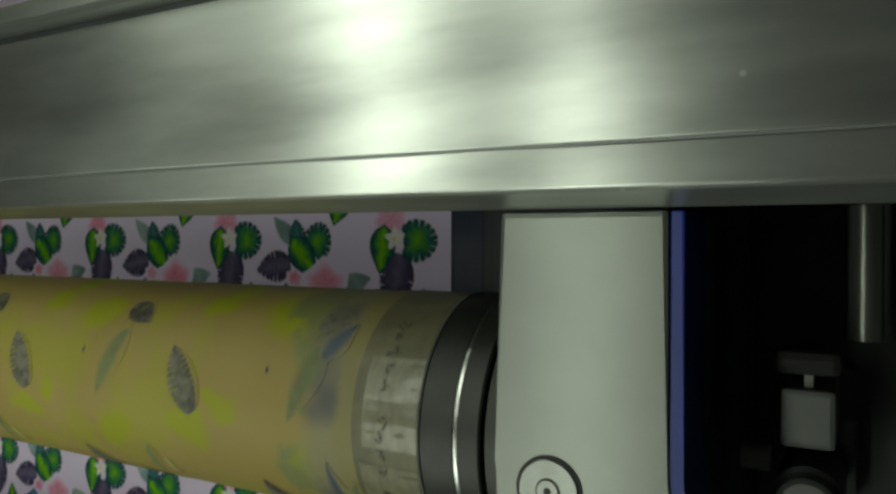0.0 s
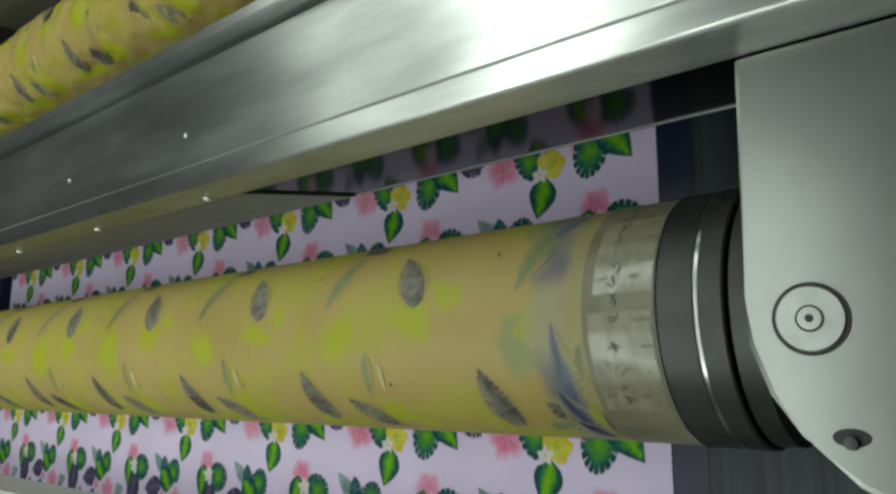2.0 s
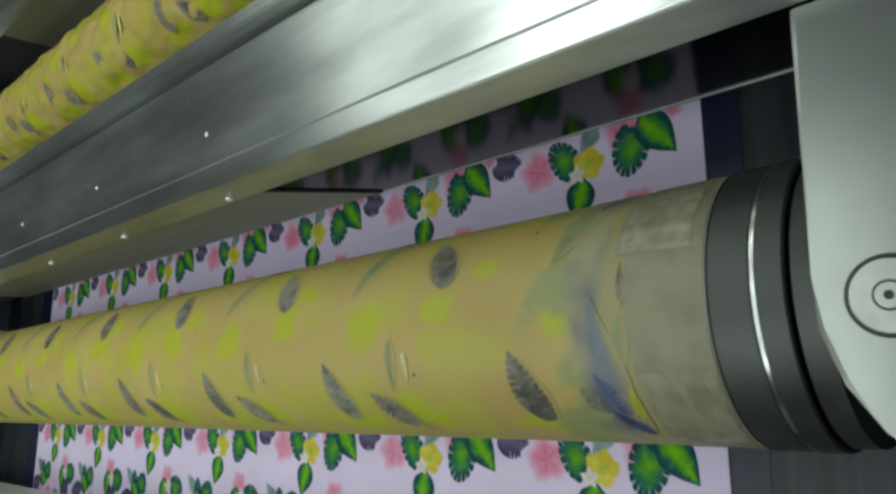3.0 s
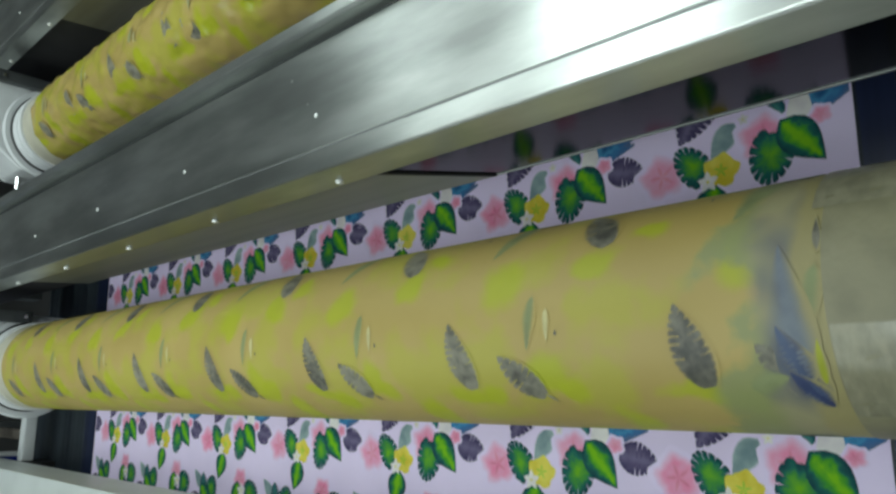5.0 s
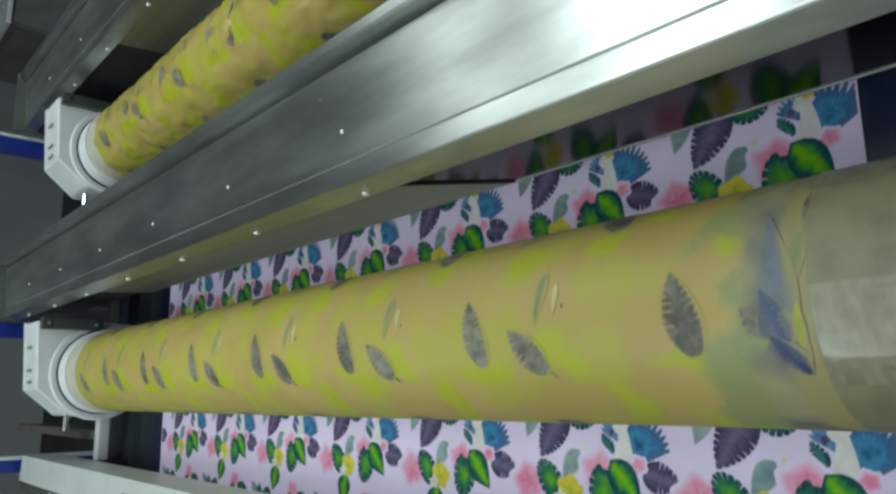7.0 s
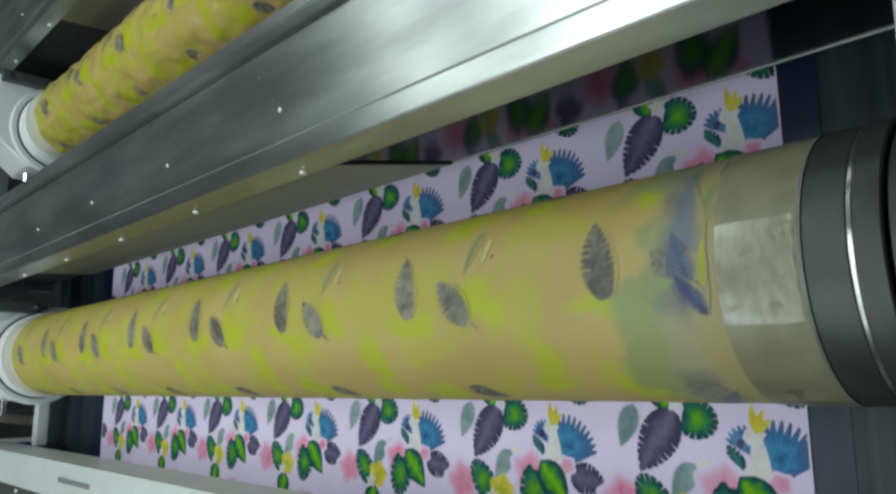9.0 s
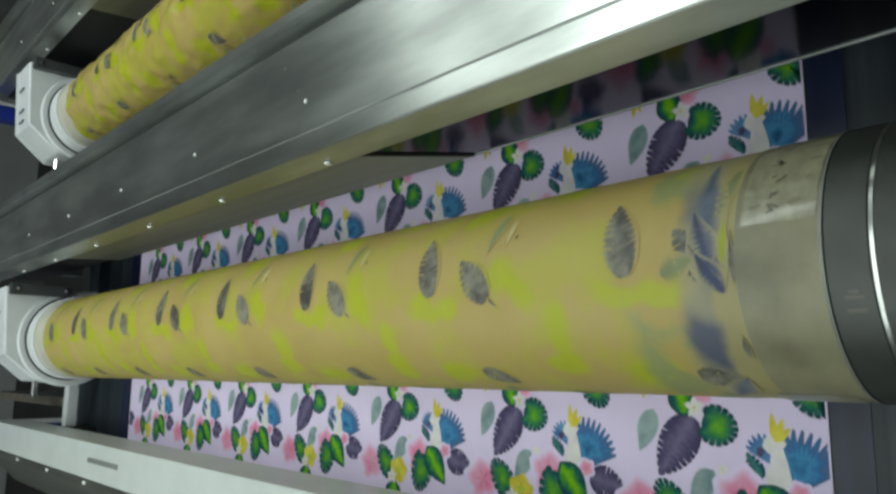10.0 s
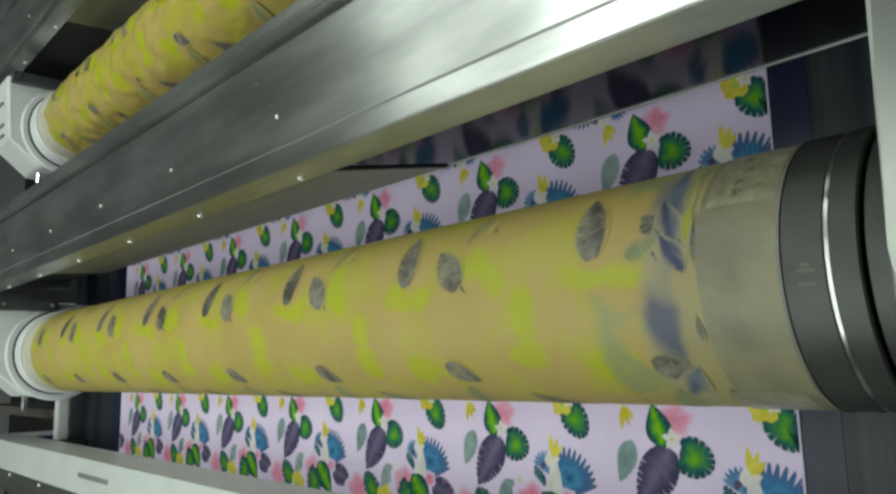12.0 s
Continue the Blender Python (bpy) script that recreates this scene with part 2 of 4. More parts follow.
def screen_colour(n, l, co):
    """Khaki lacquer with soft lime and grey-green leaf shapes that repeat with the print, in the screen's own space."""
    axes = n.new("ShaderNodeSeparateXYZ")
    l.new(co.outputs["Object"], axes.inputs[0])
    back = n.new("ShaderNodeMath")
    back.operation = "MULTIPLY"
    back.inputs[1].default_value = -1.0
    l.new(axes.outputs[1], back.inputs[0])
    turn = n.new("ShaderNodeMath")
    turn.operation = "ARCTAN2"
    l.new(axes.outputs[2], turn.inputs[0])
    l.new(back.outputs[0], turn.inputs[1])
    flat = n.new("ShaderNodeCombineXYZ")
    l.new(axes.outputs[0], flat.inputs[0])
    l.new(turn.outputs[0], flat.inputs[1])
    uv = n.new("ShaderNodeVectorMath")
    uv.operation = "MULTIPLY_ADD"
    uv.inputs[1].default_value = (1 / CELL_X, 1 / math.pi, 0)
    uv.inputs[2].default_value = (9, 4, 0)
    l.new(flat.outputs[0], uv.inputs[0])
    nz = n.new("ShaderNodeTexNoise")
    nz.inputs["Scale"].default_value = 17
    nz.inputs["Detail"].default_value = 4
    l.new(co.outputs["Object"], nz.inputs["Vector"])
    sub = n.new("ShaderNodeVectorMath")
    sub.operation = "MULTIPLY_ADD"
    sub.inputs[1].default_value = (0.20, 0.20, 0)
    l.new(nz.outputs["Color"], sub.inputs[0])
    l.new(uv.outputs[0], sub.inputs[2])
    last = ground_colour(n, l, co, LACQUER)
    lime = (0.30, 0.335, 0.008, 1)
    mott = n.new("ShaderNodeTexNoise")
    mott.inputs["Scale"].default_value = 15
    mott.inputs["Detail"].default_value = 4
    l.new(co.outputs["Object"], mott.inputs["Vector"])
    mm = n.new("ShaderNodeMapRange")
    mm.inputs[1].default_value, mm.inputs[2].default_value = 0.47, 0.60
    mm.inputs[4].default_value = 0.42
    l.new(mott.outputs["Fac"], mm.inputs[0])
    mx = n.new("ShaderNodeMix")
    mx.data_type = "RGBA"
    l.new(mm.outputs[0], mx.inputs[0])
    l.new(last, mx.inputs[6])
    mx.inputs[7].default_value = lime
    last = mx.outputs[2]
    # centre across, centre in degrees round, width, height
    blobs = [((x / CELL_X) % 1, a / 180, w / 2 / CELL_X, h / 2 / CELL_Y, col) for x, a, w, h, col in (
        (-0.372, 22, 0.040, 0.050, lime), (-0.352, 12, 0.036, 0.036, lime), (-0.240, 9, 0.056, 0.026, lime), (-0.205, 8, 0.036, 0.030, lime),
        (-0.312, 168, 0.036, 0.060, lime), (-0.228, 139, 0.060, 0.044, lime), (-0.318, 146, 0.046, 0.032, lime), (-0.318, 78, 0.048, 0.036, lime),
        (-0.278, 92, 0.036, 0.028, lime), (-0.184, 68, 0.056, 0.050, lime))]
    for u, v, ru, rv, col in blobs:
        off = n.new("ShaderNodeVectorMath")
        off.operation = "SUBTRACT"
        off.inputs[1].default_value = (u - 0.5, v - 0.5, 0)
        l.new(sub.outputs[0], off.inputs[0])
        fr = n.new("ShaderNodeVectorMath")
        fr.operation = "FRACTION"
        l.new(off.outputs[0], fr.inputs[0])
        sc = n.new("ShaderNodeVectorMath")
        sc.operation = "MULTIPLY_ADD"
        sc.inputs[1].default_value = (1 / ru, 1 / rv, 0)
        sc.inputs[2].default_value = (-0.6 / ru, -0.6 / rv, 0)
        l.new(fr.outputs[0], sc.inputs[0])
        ln = n.new("ShaderNodeVectorMath")
        ln.operation = "LENGTH"
        l.new(sc.outputs[0], ln.inputs[0])
        mr = n.new("ShaderNodeMapRange")
        mr.interpolation_type = "SMOOTHSTEP"
        mr.inputs[1].default_value, mr.inputs[2].default_value = 0.55, 1.25
        mr.inputs[3].default_value, mr.inputs[4].default_value = 0.8, 0.0
        l.new(ln.outputs["Value"], mr.inputs[0])
        mx = n.new("ShaderNodeMix")
        mx.data_type = "RGBA"
        l.new(mr.outputs[0], mx.inputs[0])
        l.new(last, mx.inputs[6])
        mx.inputs[7].default_value = col
        last = mx.outputs[2]
    # bare khaki towards the end, and a slate ink stain that runs round it
    sep = n.new("ShaderNodeSeparateXYZ")
    l.new(co.outputs["Object"], sep.inputs[0])
    edge = n.new("ShaderNodeMath")
    edge.operation = "MULTIPLY_ADD"
    edge.inputs[1].default_value = 0.035
    l.new(nz.outputs["Fac"], edge.inputs[0])
    l.new(sep.outputs[0], edge.inputs[2])
    cloud = n.new("ShaderNodeTexNoise")
    cloud.inputs["Scale"].default_value = 11
    cloud.inputs["Detail"].default_value = 2
    l.new(co.outputs["Object"], cloud.inputs["Vector"])
    tone = n.new("ShaderNodeMix")
    tone.data_type = "RGBA"
    tone.inputs[6].default_value, tone.inputs[7].default_value = (0.03, 0.045, 0.105, 1), (0.27, 0.25, 0.14, 1)
    part_of = n.new("ShaderNodeMapRange")
    part_of.inputs[1].default_value, part_of.inputs[2].default_value = 0.36, 0.56
    l.new(cloud.outputs["Fac"], part_of.inputs[0])
    l.new(part_of.outputs[0], tone.inputs[0])
    patch = n.new("ShaderNodeMapRange")
    patch.inputs[1].default_value, patch.inputs[2].default_value = 0.47, 0.55
    l.new(mott.outputs["Fac"], patch.inputs[0])
    for a, c, col in ((-0.225, -0.205, (0.20, 0.22, 0.10, 1)), (-0.160, -0.145, (0.27, 0.235, 0.095, 1)), (-0.178, -0.158, None), (-0.144, -0.132, (0.27, 0.235, 0.095, 1))):
        fac = n.new("ShaderNodeMapRange")
        fac.interpolation_type = "SMOOTHSTEP"
        fac.inputs[1].default_value, fac.inputs[2].default_value = a, c
        fac.inputs[4].default_value = 0.85
        l.new(edge.outputs[0], fac.inputs[0])
        mx = n.new("ShaderNodeMix")
        mx.data_type = "RGBA"
        amount = fac.outputs[0]
        if a < -0.2:
            some = n.new("ShaderNodeMath")
            some.operation = "MULTIPLY"
            l.new(amount, some.inputs[0])
            l.new(patch.outputs[0], some.inputs[1])
            amount = some.outputs[0]
        l.new(amount, mx.inputs[0])
        l.new(last, mx.inputs[6])
        if col:
            mx.inputs[7].default_value = col
        else:
            l.new(tone.outputs[2], mx.inputs[7])
        last = mx.outputs[2]
    return last


def screen_material(rough, lumps):
    """The lacquered screen."""
    m = bpy.data.materials.new("lacquered_screen")
    m.use_nodes = True
    n, l = m.node_tree.nodes, m.node_tree.links
    b = n["Principled BSDF"]
    co = n.new("ShaderNodeTexCoord")
    last = screen_colour(n, l, co)
    l.new(last, b.inputs["Base Color"])
    b.inputs["Roughness"].default_value = rough
    b.inputs["Specular IOR Level"].default_value = 0.3
    fine = n.new("ShaderNodeTexNoise")
    fine.inputs["Scale"].default_value = 45 if lumps < 0.5 else 26
    fine.inputs["Detail"].default_value = 6
    l.new(co.outputs["Object"], fine.inputs["Vector"])
    bp = n.new("ShaderNodeBump")
    bp.inputs["Strength"].default_value = lumps
    bp.inputs["Distance"].default_value = 0.001 if lumps < 0.5 else 0.002
    l.new(fine.outputs["Fac"], bp.inputs["Height"])
    l.new(bp.outputs[0], b.inputs["Normal"])
    return m


SCREEN = screen_material(0.5, 0.3)
SCREEN_WET = screen_material(0.26, 1.0)
SCREEN_DYES = [
    mat("screen_open_grey", (0.07, 0.068, 0.055), 0.5, 0.0, 90, 0.3, tint=(0.20, 0.19, 0.14), fade=0.3, spec=0.3),
    mat("screen_open_blue", (0.022, 0.03, 0.085), 0.5, 0.0, 40, 0.3, tint=(0.06, 0.085, 0.15), fade=0.9, spec=0.3),
    mat("screen_open_sage", (0.17, 0.195, 0.085), 0.5, 0.0, 40, 0.2, fade=0.8, spec=0.3),
    mat("screen_open_pale", (0.42, 0.39, 0.19), 0.5, 0.0, 40, 0.15, fade=0.8, spec=0.3),
    mat("screen_open_lime", (0.235, 0.27, 0.006), 0.5, 0.0, 40, 0.1, tint=(0.32, 0.34, 0.02), fade=0.7, spec=0.3),
    mat("screen_pale_blue", (0.06, 0.085, 0.14), 0.5, 0.0, 40, 0.2, tint=(0.14, 0.16, 0.18), fade=0.9, spec=0.3),
    mat("screen_deep_blue", (0.016, 0.022, 0.07), 0.5, 0.0, 40, 0.2, tint=(0.03, 0.045, 0.11), fade=0.7, spec=0.3),
]


# ---- mesh helpers ----
def link_mesh(name, bm, material, parent=None, label="", smooth=False):
    me = bpy.data.meshes.new(name)
    bmesh.ops.recalc_face_normals(bm, faces=bm.faces)
    bm.to_mesh(me)
    bm.free()
    for mm in (material if isinstance(material, (list, tuple)) else [material]):
        me.materials.append(mm)
    if smooth:
        for p in me.polygons:
            p.use_smooth = True
    ob = new(name, me)
    if parent:
        ob.parent = parent
    if label:
        ob["label"] = label
    return ob


def part(name, bm, material, parent, label="", smooth=False):
    return link_mesh(name, bm, material, parent, label, smooth)


def thing(name, x=0.0, y=0.0, z=ZB, label="", category="", group="", kind=""):
    ob = new(name)
    ob.location = (x, y, z)
    ob.empty_display_size = 0.1
    return tagged(ob, label, category, group, kind)


def box(x0, x1, y0, y1, z0, z1, bevel=0.0, bm=None):
    bm = bm or bmesh.new()
    vs = bmesh.ops.create_cube(bm, size=1.0)["verts"]
    for v in vs:
        v.co = Vector(((x0 + x1) / 2 + v.co.x * (x1 - x0), (y0 + y1) / 2 + v.co.y * (y1 - y0), (z0 + z1) / 2 + v.co.z * (z1 - z0)))
    if bevel:
        es = list({e for v in vs for e in v.link_edges})
        bmesh.ops.bevel(bm, geom=es, offset=bevel, segments=2, affect="EDGES", profile=0.6)
    return bm


def prism(profile, a, b, axis="x", bevel=0.0, segs=2, bm=None):
    """Extrudes a closed profile along x (profile in y, z) or along z (profile in x, y)."""
    bm = bm or bmesh.new()
    def put(p, k):
        return bm.verts.new((k, p[0], p[1]) if axis == "x" else (p[0], p[1], k))
    lo, hi = [put(p, a) for p in profile], [put(p, b) for p in profile]
    n = len(profile)
    fs = [bm.faces.new(lo), bm.faces.new(hi)]
    for i in range(n):
        fs.append(bm.faces.new((lo[i], lo[(i + 1) % n], hi[(i + 1) % n], hi[i])))
    if bevel:
        es = list({e for f in fs for e in f.edges})
        bmesh.ops.bevel(bm, geom=es, offset=bevel, segments=segs, affect="EDGES", profile=0.6, clamp_overlap=True)
    return bm


def slanted(profile, starts, run):
    """A prism along x whose one end is cut aslant: it starts at starts, point by point, and runs on by run, or to x = run where that lies below -1."""
    bm = bmesh.new()
    lo = [bm.verts.new((x, p[0], p[1])) for p, x in zip(profile, starts)]
    hi = [bm.verts.new((run if run < -1 else x + run, p[0], p[1])) for p, x in zip(profile, starts)]
    n = len(profile)
    bm.faces.new(lo)
    bm.faces.new(hi)
    for i in range(n):
        bm.faces.new((lo[i], lo[(i + 1) % n], hi[(i + 1) % n], hi[i]))
    return bm


def lathe(profile, segs=96, axis="x", bm=None):
    """Turns a profile of (along, radius) about the x axis or the z axis, open at both ends unless the radius falls to nought."""
    bm = bm or bmesh.new()
    rows = []
    for s, r in profile:
        row = []
        for i in range(segs):
            a = 2 * math.pi * i / segs
            c, d = r * math.cos(a), r * math.sin(a)
            row.append(bm.verts.new((s, c, d) if axis == "x" else (c, d, s)))
        rows.append(row)
    for p, q in zip(rows, rows[1:]):
        for i in range(segs):
            bm.faces.new((p[i], p[(i + 1) % segs], q[(i + 1) % segs], q[i]))
    bm.faces.new(rows[0])
    bm.faces.new(rows[-1])
    return bm


def shade_auto(ob, angle=35):
    me = ob.data
    bm = bmesh.new()
    bm.from_mesh(me)
    for f in bm.faces:
        f.smooth = True
    for e in bm.edges:
        e.smooth = not (len(e.link_faces) == 2 and e.calc_face_angle() > radians(angle))
    bm.to_mesh(me)
    bm.free()
    return ob


# ---- the print: leaf and flower shapes ----
class Print:
    """Collects flat polygons (a closed ring of points, a colour, its middle) in the plane of the cloth."""

    def __init__(self):
        self.polys = []

    def add(self, pts, colour, spine=None):
        """spine: True laces the figure to its midline, a point is its own middle, None takes the mean."""
        if spine is True:
            mid = mids(pts)
        else:
            mid = [spine or (sum(q[0] for q in pts) / len(pts), sum(q[1] for q in pts) / len(pts))]
        self.polys.append((pts, colour, mid))

    def leaf(self, x, y, length, width, deg, colour, n=7, laced=None):
        """A pointed oval leaf whose stem is at x, y and which points towards deg."""
        a = radians(deg)
        ca, sa = math.cos(a), math.sin(a)
        ring = []
        for i in range(2 * n):
            s = i / n if i < n else 2 - i / n
            w = width / 2 * math.sin(math.pi * min(1, s) ** 0.75) * (1 if i < n else -1)
            ring.append((x + ca * s * length - sa * w, y + sa * s * length + ca * w))
        self.add(ring, colour, laced)

    def feather(self, x, y, length, width, deg, colour, teeth=11, depth=0.8):
        """A broad leaf whose two edges are cut into teeth that lean towards the tip."""
        a = radians(deg)
        ca, sa = math.cos(a), math.sin(a)
        side = []
        for k in range(teeth):
            slit = depth * (0.3 + 0.7 * abs(math.sin(2.3 * k + 1.0))) if k > teeth // 4 else 0.15
            for s, cut in ((0.05, 0.0), (0.40, 0.0), (0.72, 0.0), (0.88, slit)):
                s = (k + s) / teeth
                w = width / 2 * math.sin(math.pi * min(0.985, 0.03 + s) ** 0.8) ** 0.7
                side.append(((s - (0.03 if cut else 0.0)) * length, w, cut))
        ring = [(0.0, 0.0)] + [(u, w * (1 - cut)) for u, w, cut in side] + [(length, 0.0)] + [(u, -w * (1 - 0.9 * cut)) for u, w, cut in reversed(side)]
        self.add([(x + ca * u - sa * v, y + sa * u + ca * v) for u, v in ring], colour, True)

    def monstera(self, x, y, length, width, deg, colour=FRINGED, slits=17):
        """A round leaf on its stem at x, y, with narrow slits all round its rim, dark outside and bright within."""
        a = radians(deg)
        ca, sa = math.cos(a), math.sin(a)
        ring = []
        for i in range(4 * slits):
            th = 2 * math.pi * (i // 4 + (0.05, 0.45, 0.85, 0.95)[i % 4]) / slits
            r = (0.97, 1.0, 0.97, (0.58, 0.76, 0.66)[(i // 4) % 3] if min(th, 2 * math.pi - th) < 1.9 else 0.9)[i % 4] if abs(th - math.pi) > 0.45 else 0.74
            u = length * 0.5 * (1 + r * math.cos(th))
            v = width * 0.5 * r * math.sin(th) * (1.0 - 0.12 * math.cos(th))
            ring.append((x + ca * u - sa * v, y + sa * u + ca * v))
        self.add(ring, colour)

    def bud_leaf(self, x, y, length, width, deg):
        self.leaf(x, y, length, width, deg, BUD, 8, True)

    def soft_leaf(self, x, y, length, width, deg, colour=GREY):
        self.leaf(x, y, length, width, deg, colour, 8, True)

    def hibiscus(self, x, y, size, turn=0, colour=PINK, heart=ROSE):
        """A soft blossom of five round petals with a darker heart."""
        ring = []
        for i in range(40):
            th = 2 * math.pi * i / 40
            r = size * (0.56 + 0.06 * math.cos(5 * th) + 0.02 * math.sin(11 * th))
            ring.append((x + r * math.cos(th + radians(turn)), y + 0.92 * r * math.sin(th + radians(turn))))
        self.add(ring, colour)
        for k in range(5):
            self.leaf(x, y, size * 0.26, size * 0.07, turn + 72 * k + 8, heart, 3)

    def small_flower(self, x, y, size, colour=WHITE, heart=YELLOW):
        for k in range(5):
            self.leaf(x, y, size * 0.55, size * 0.36, 20 + 72 * k, colour, 3)
        self.leaf(x - size * 0.1, y, size * 0.2, size * 0.16, 0, heart, 3)

    def fan(self, x, y, length, deg, colour, leaflets=11, spread=100):
        """A fan palm: a half-round leaf slit into narrow blades."""
        ring = [(x, y)]
        for k in range(3 * leaflets):
            th = radians(deg + spread * (k / (3 * leaflets - 1) - 0.5))
            r = length * (0.86 + 0.14 * math.sin(math.pi * k / (3 * leaflets))) * (0.98, 1.0, 0.80)[k % 3]
            ring.append((x + r * math.cos(th), y + r * math.sin(th)))
        mid = (x + 0.45 * length * math.cos(radians(deg)), y + 0.45 * length * math.sin(radians(deg)))
        self.add(ring, colour, mid)

    def bird(self, x, y, size, flip=1):
        """A white crested bird: flip 1 sits upright, -1 hangs head down."""
        self.leaf(x, y - flip * 0.62 * size, size * 1.1, size * 0.36, flip * 86, WHITE)
        self.leaf(x - 0.16 * size, y + flip * 0.36 * size, size * 0.34, size * 0.26, 10, WHITE)
        for k in range(3):
            self.leaf(x + 0.02 * size, y + flip * 0.42 * size, size * (0.40 - 0.05 * k), size * 0.12, flip * (95 - 26 * k), YELLOW, 3)
        self.leaf(x - 0.16 * size, y + flip * 0.36 * size, size * 0.16, size * 0.12, flip * 250, PLUM, 3)


LIFT = 0.0000025     # each figure lies a hair above the one before it


def cloth_cell():
    """One repeat of the tropical print."""
    p = Print()
    # crested bird before a blue fan palm, over two leaves
    p.fan(-0.197, 0.256, 0.066, 66, BLUEFAN, 12, 86)
    p.fan(-0.214, 0.286, 0.030, 118, BLUEDYE, 6, 70)
    p.feather(-0.222, 0.272, 0.028, 0.016, 122, TEALFAN, 6)
    p.soft_leaf(-0.271, 0.276, 0.047, 0.032, 232)
    p.feather(-0.182, 0.253, 0.050, 0.036, -10, FEATHER, 9)
    p.bird(-0.209, 0.276, 0.072)
    p.hibiscus(-0.242, 0.252, 0.056, 12)
    p.hibiscus(-0.187, 0.262, 0.022, 40)
    p.small_flower(-0.262, 0.276, 0.012)
    p.monstera(-0.228, 0.262, 0.063, 0.046, 254)
    p.bud_leaf(-0.226, 0.266, 0.064, 0.040, -51)
    # yellow blossom between two leaves, and a pink one beside it
    p.hibiscus(-0.356, 0.233, 0.058, 30)
    p.monstera(-0.302, 0.214, 0.058, 0.038, 128)
    p.bud_leaf(-0.295, 0.212, 0.050, 0.038, 253)
    p.hibiscus(-0.289, 0.227, 0.034, 5, YELLOW, LIME)
    p.small_flower(-0.304, 0.217, 0.022)
    # blossom over a hanging dark palm
    p.feather(-0.219, 0.134, 0.068, 0.044, 258, FEATHER, 12)
    p.hibiscus(-0.232, 0.170, 0.046, 50)
    p.bud_leaf(-0.240, 0.166, 0.056, 0.035, 263)
    p.monstera(-0.223, 0.147, 0.050, 0.047, 2)
    p.small_flower(-0.227, 0.150, 0.026)
    # head-down bird with a large pink blossom
    p.feather(-0.372, 0.121, 0.054, 0.038, 190, FEATHER, 9)
    p.soft_leaf(-0.363, 0.142, 0.050, 0.028, 136)
    p.soft_leaf(-0.299, 0.095, 0.044, 0.031, 16)
    p.fan(-0.374, 0.101, 0.050, 252, BLUEFAN, 10, 76)
    p.fan(-0.338, 0.078, 0.030, 292, BLUEDYE, 6, 60)
    p.feather(-0.360, 0.138, 0.036, 0.026, 98, TEALFAN, 7)
    p.bird(-0.350, 0.076, 0.066, -1)
    p.hibiscus(-0.366, 0.104, 0.022, 10)
    p.monstera(-0.342, 0.124, 0.048, 0.042, 68)
    p.bud_leaf(-0.372, 0.152, 0.062, 0.038, -51)
    p.hibiscus(-0.321, 0.098, 0.056, 20)
    p.small_flower(-0.302, 0.084, 0.010)
    # small yellow cluster
    p.bud_leaf(-0.187, 0.048, 0.050, 0.031, 94)
    p.monstera(-0.186, 0.050, 0.048, 0.038, -52)
    p.hibiscus(-0.190, 0.050, 0.028, 20, YELLOW, LIME)
    p.small_flower(-0.180, 0.053, 0.018)
    # second blossom over a dark palm
    p.soft_leaf(-0.338, 0.334, 0.052, 0.032, 248)
    p.feather(-0.292, 0.326, 0.076, 0.046, 236, FEATHER, 12)
    p.hibiscus(-0.284, 0.356, 0.042, 10)
    p.bud_leaf(-0.300, 0.326, 0.048, 0.032, 104)
    p.monstera(-0.288, 0.324, 0.046, 0.042, -14)
    p.small_flower(-0.290, 0.336, 0.022)
    return p


def mids(pts):
    """The points of the spine of a figure, half way between its two sides."""
    n = len(pts)
    return [((pts[i][0] + pts[-i % n][0]) / 2, (pts[i][1] + pts[-i % n][1]) / 2) for i in range(1, n // 2)]


def figure_mesh(figures, name, materials):
    """One mesh of thin dyed figures: (rim, spine, colour). A spine of one point makes a fan; a longer one is laced to both sides.
    The attribute inner is 0 at the rim and 1 at the spine."""
    verts, faces, cols, inner = [], [], [], []
    for rim, spine, colour in figures:
        k, n, m = len(verts), len(rim), len(spine)
        verts.extend(rim)
        verts.extend(spine)
        inner.extend([0.0] * n + [1.0] * m)
        if m == 1:
            new_faces = [(k + n, k + i, k + (i + 1) % n) for i in range(n)]
        else:
            c = k + n - 1
            h = n // 2
            new_faces = [(k, k + 1, c + 1), (k, c + 1, k + n - 1), (k + h, c + h - 1, k + h - 1), (k + h, k + h + 1, c + h - 1)]
            for i in range(1, h - 1):
                new_faces.append((k + i, k + i + 1, c + i + 1, c + i))
                new_faces.append((c + i, c + i + 1, k + n - i - 1, k + n - i))
        faces.extend(new_faces)
        cols.extend([colour] * len(new_faces))
    me = bpy.data.meshes.new(name)
    me.from_pydata(verts, [], faces)
    for m in materials:
        me.materials.append(m)
    me.polygons.foreach_set("material_index", cols)
    me.attributes.new("inner", "FLOAT", "POINT").data.foreach_set("value", inner)
    me.update()
    return me


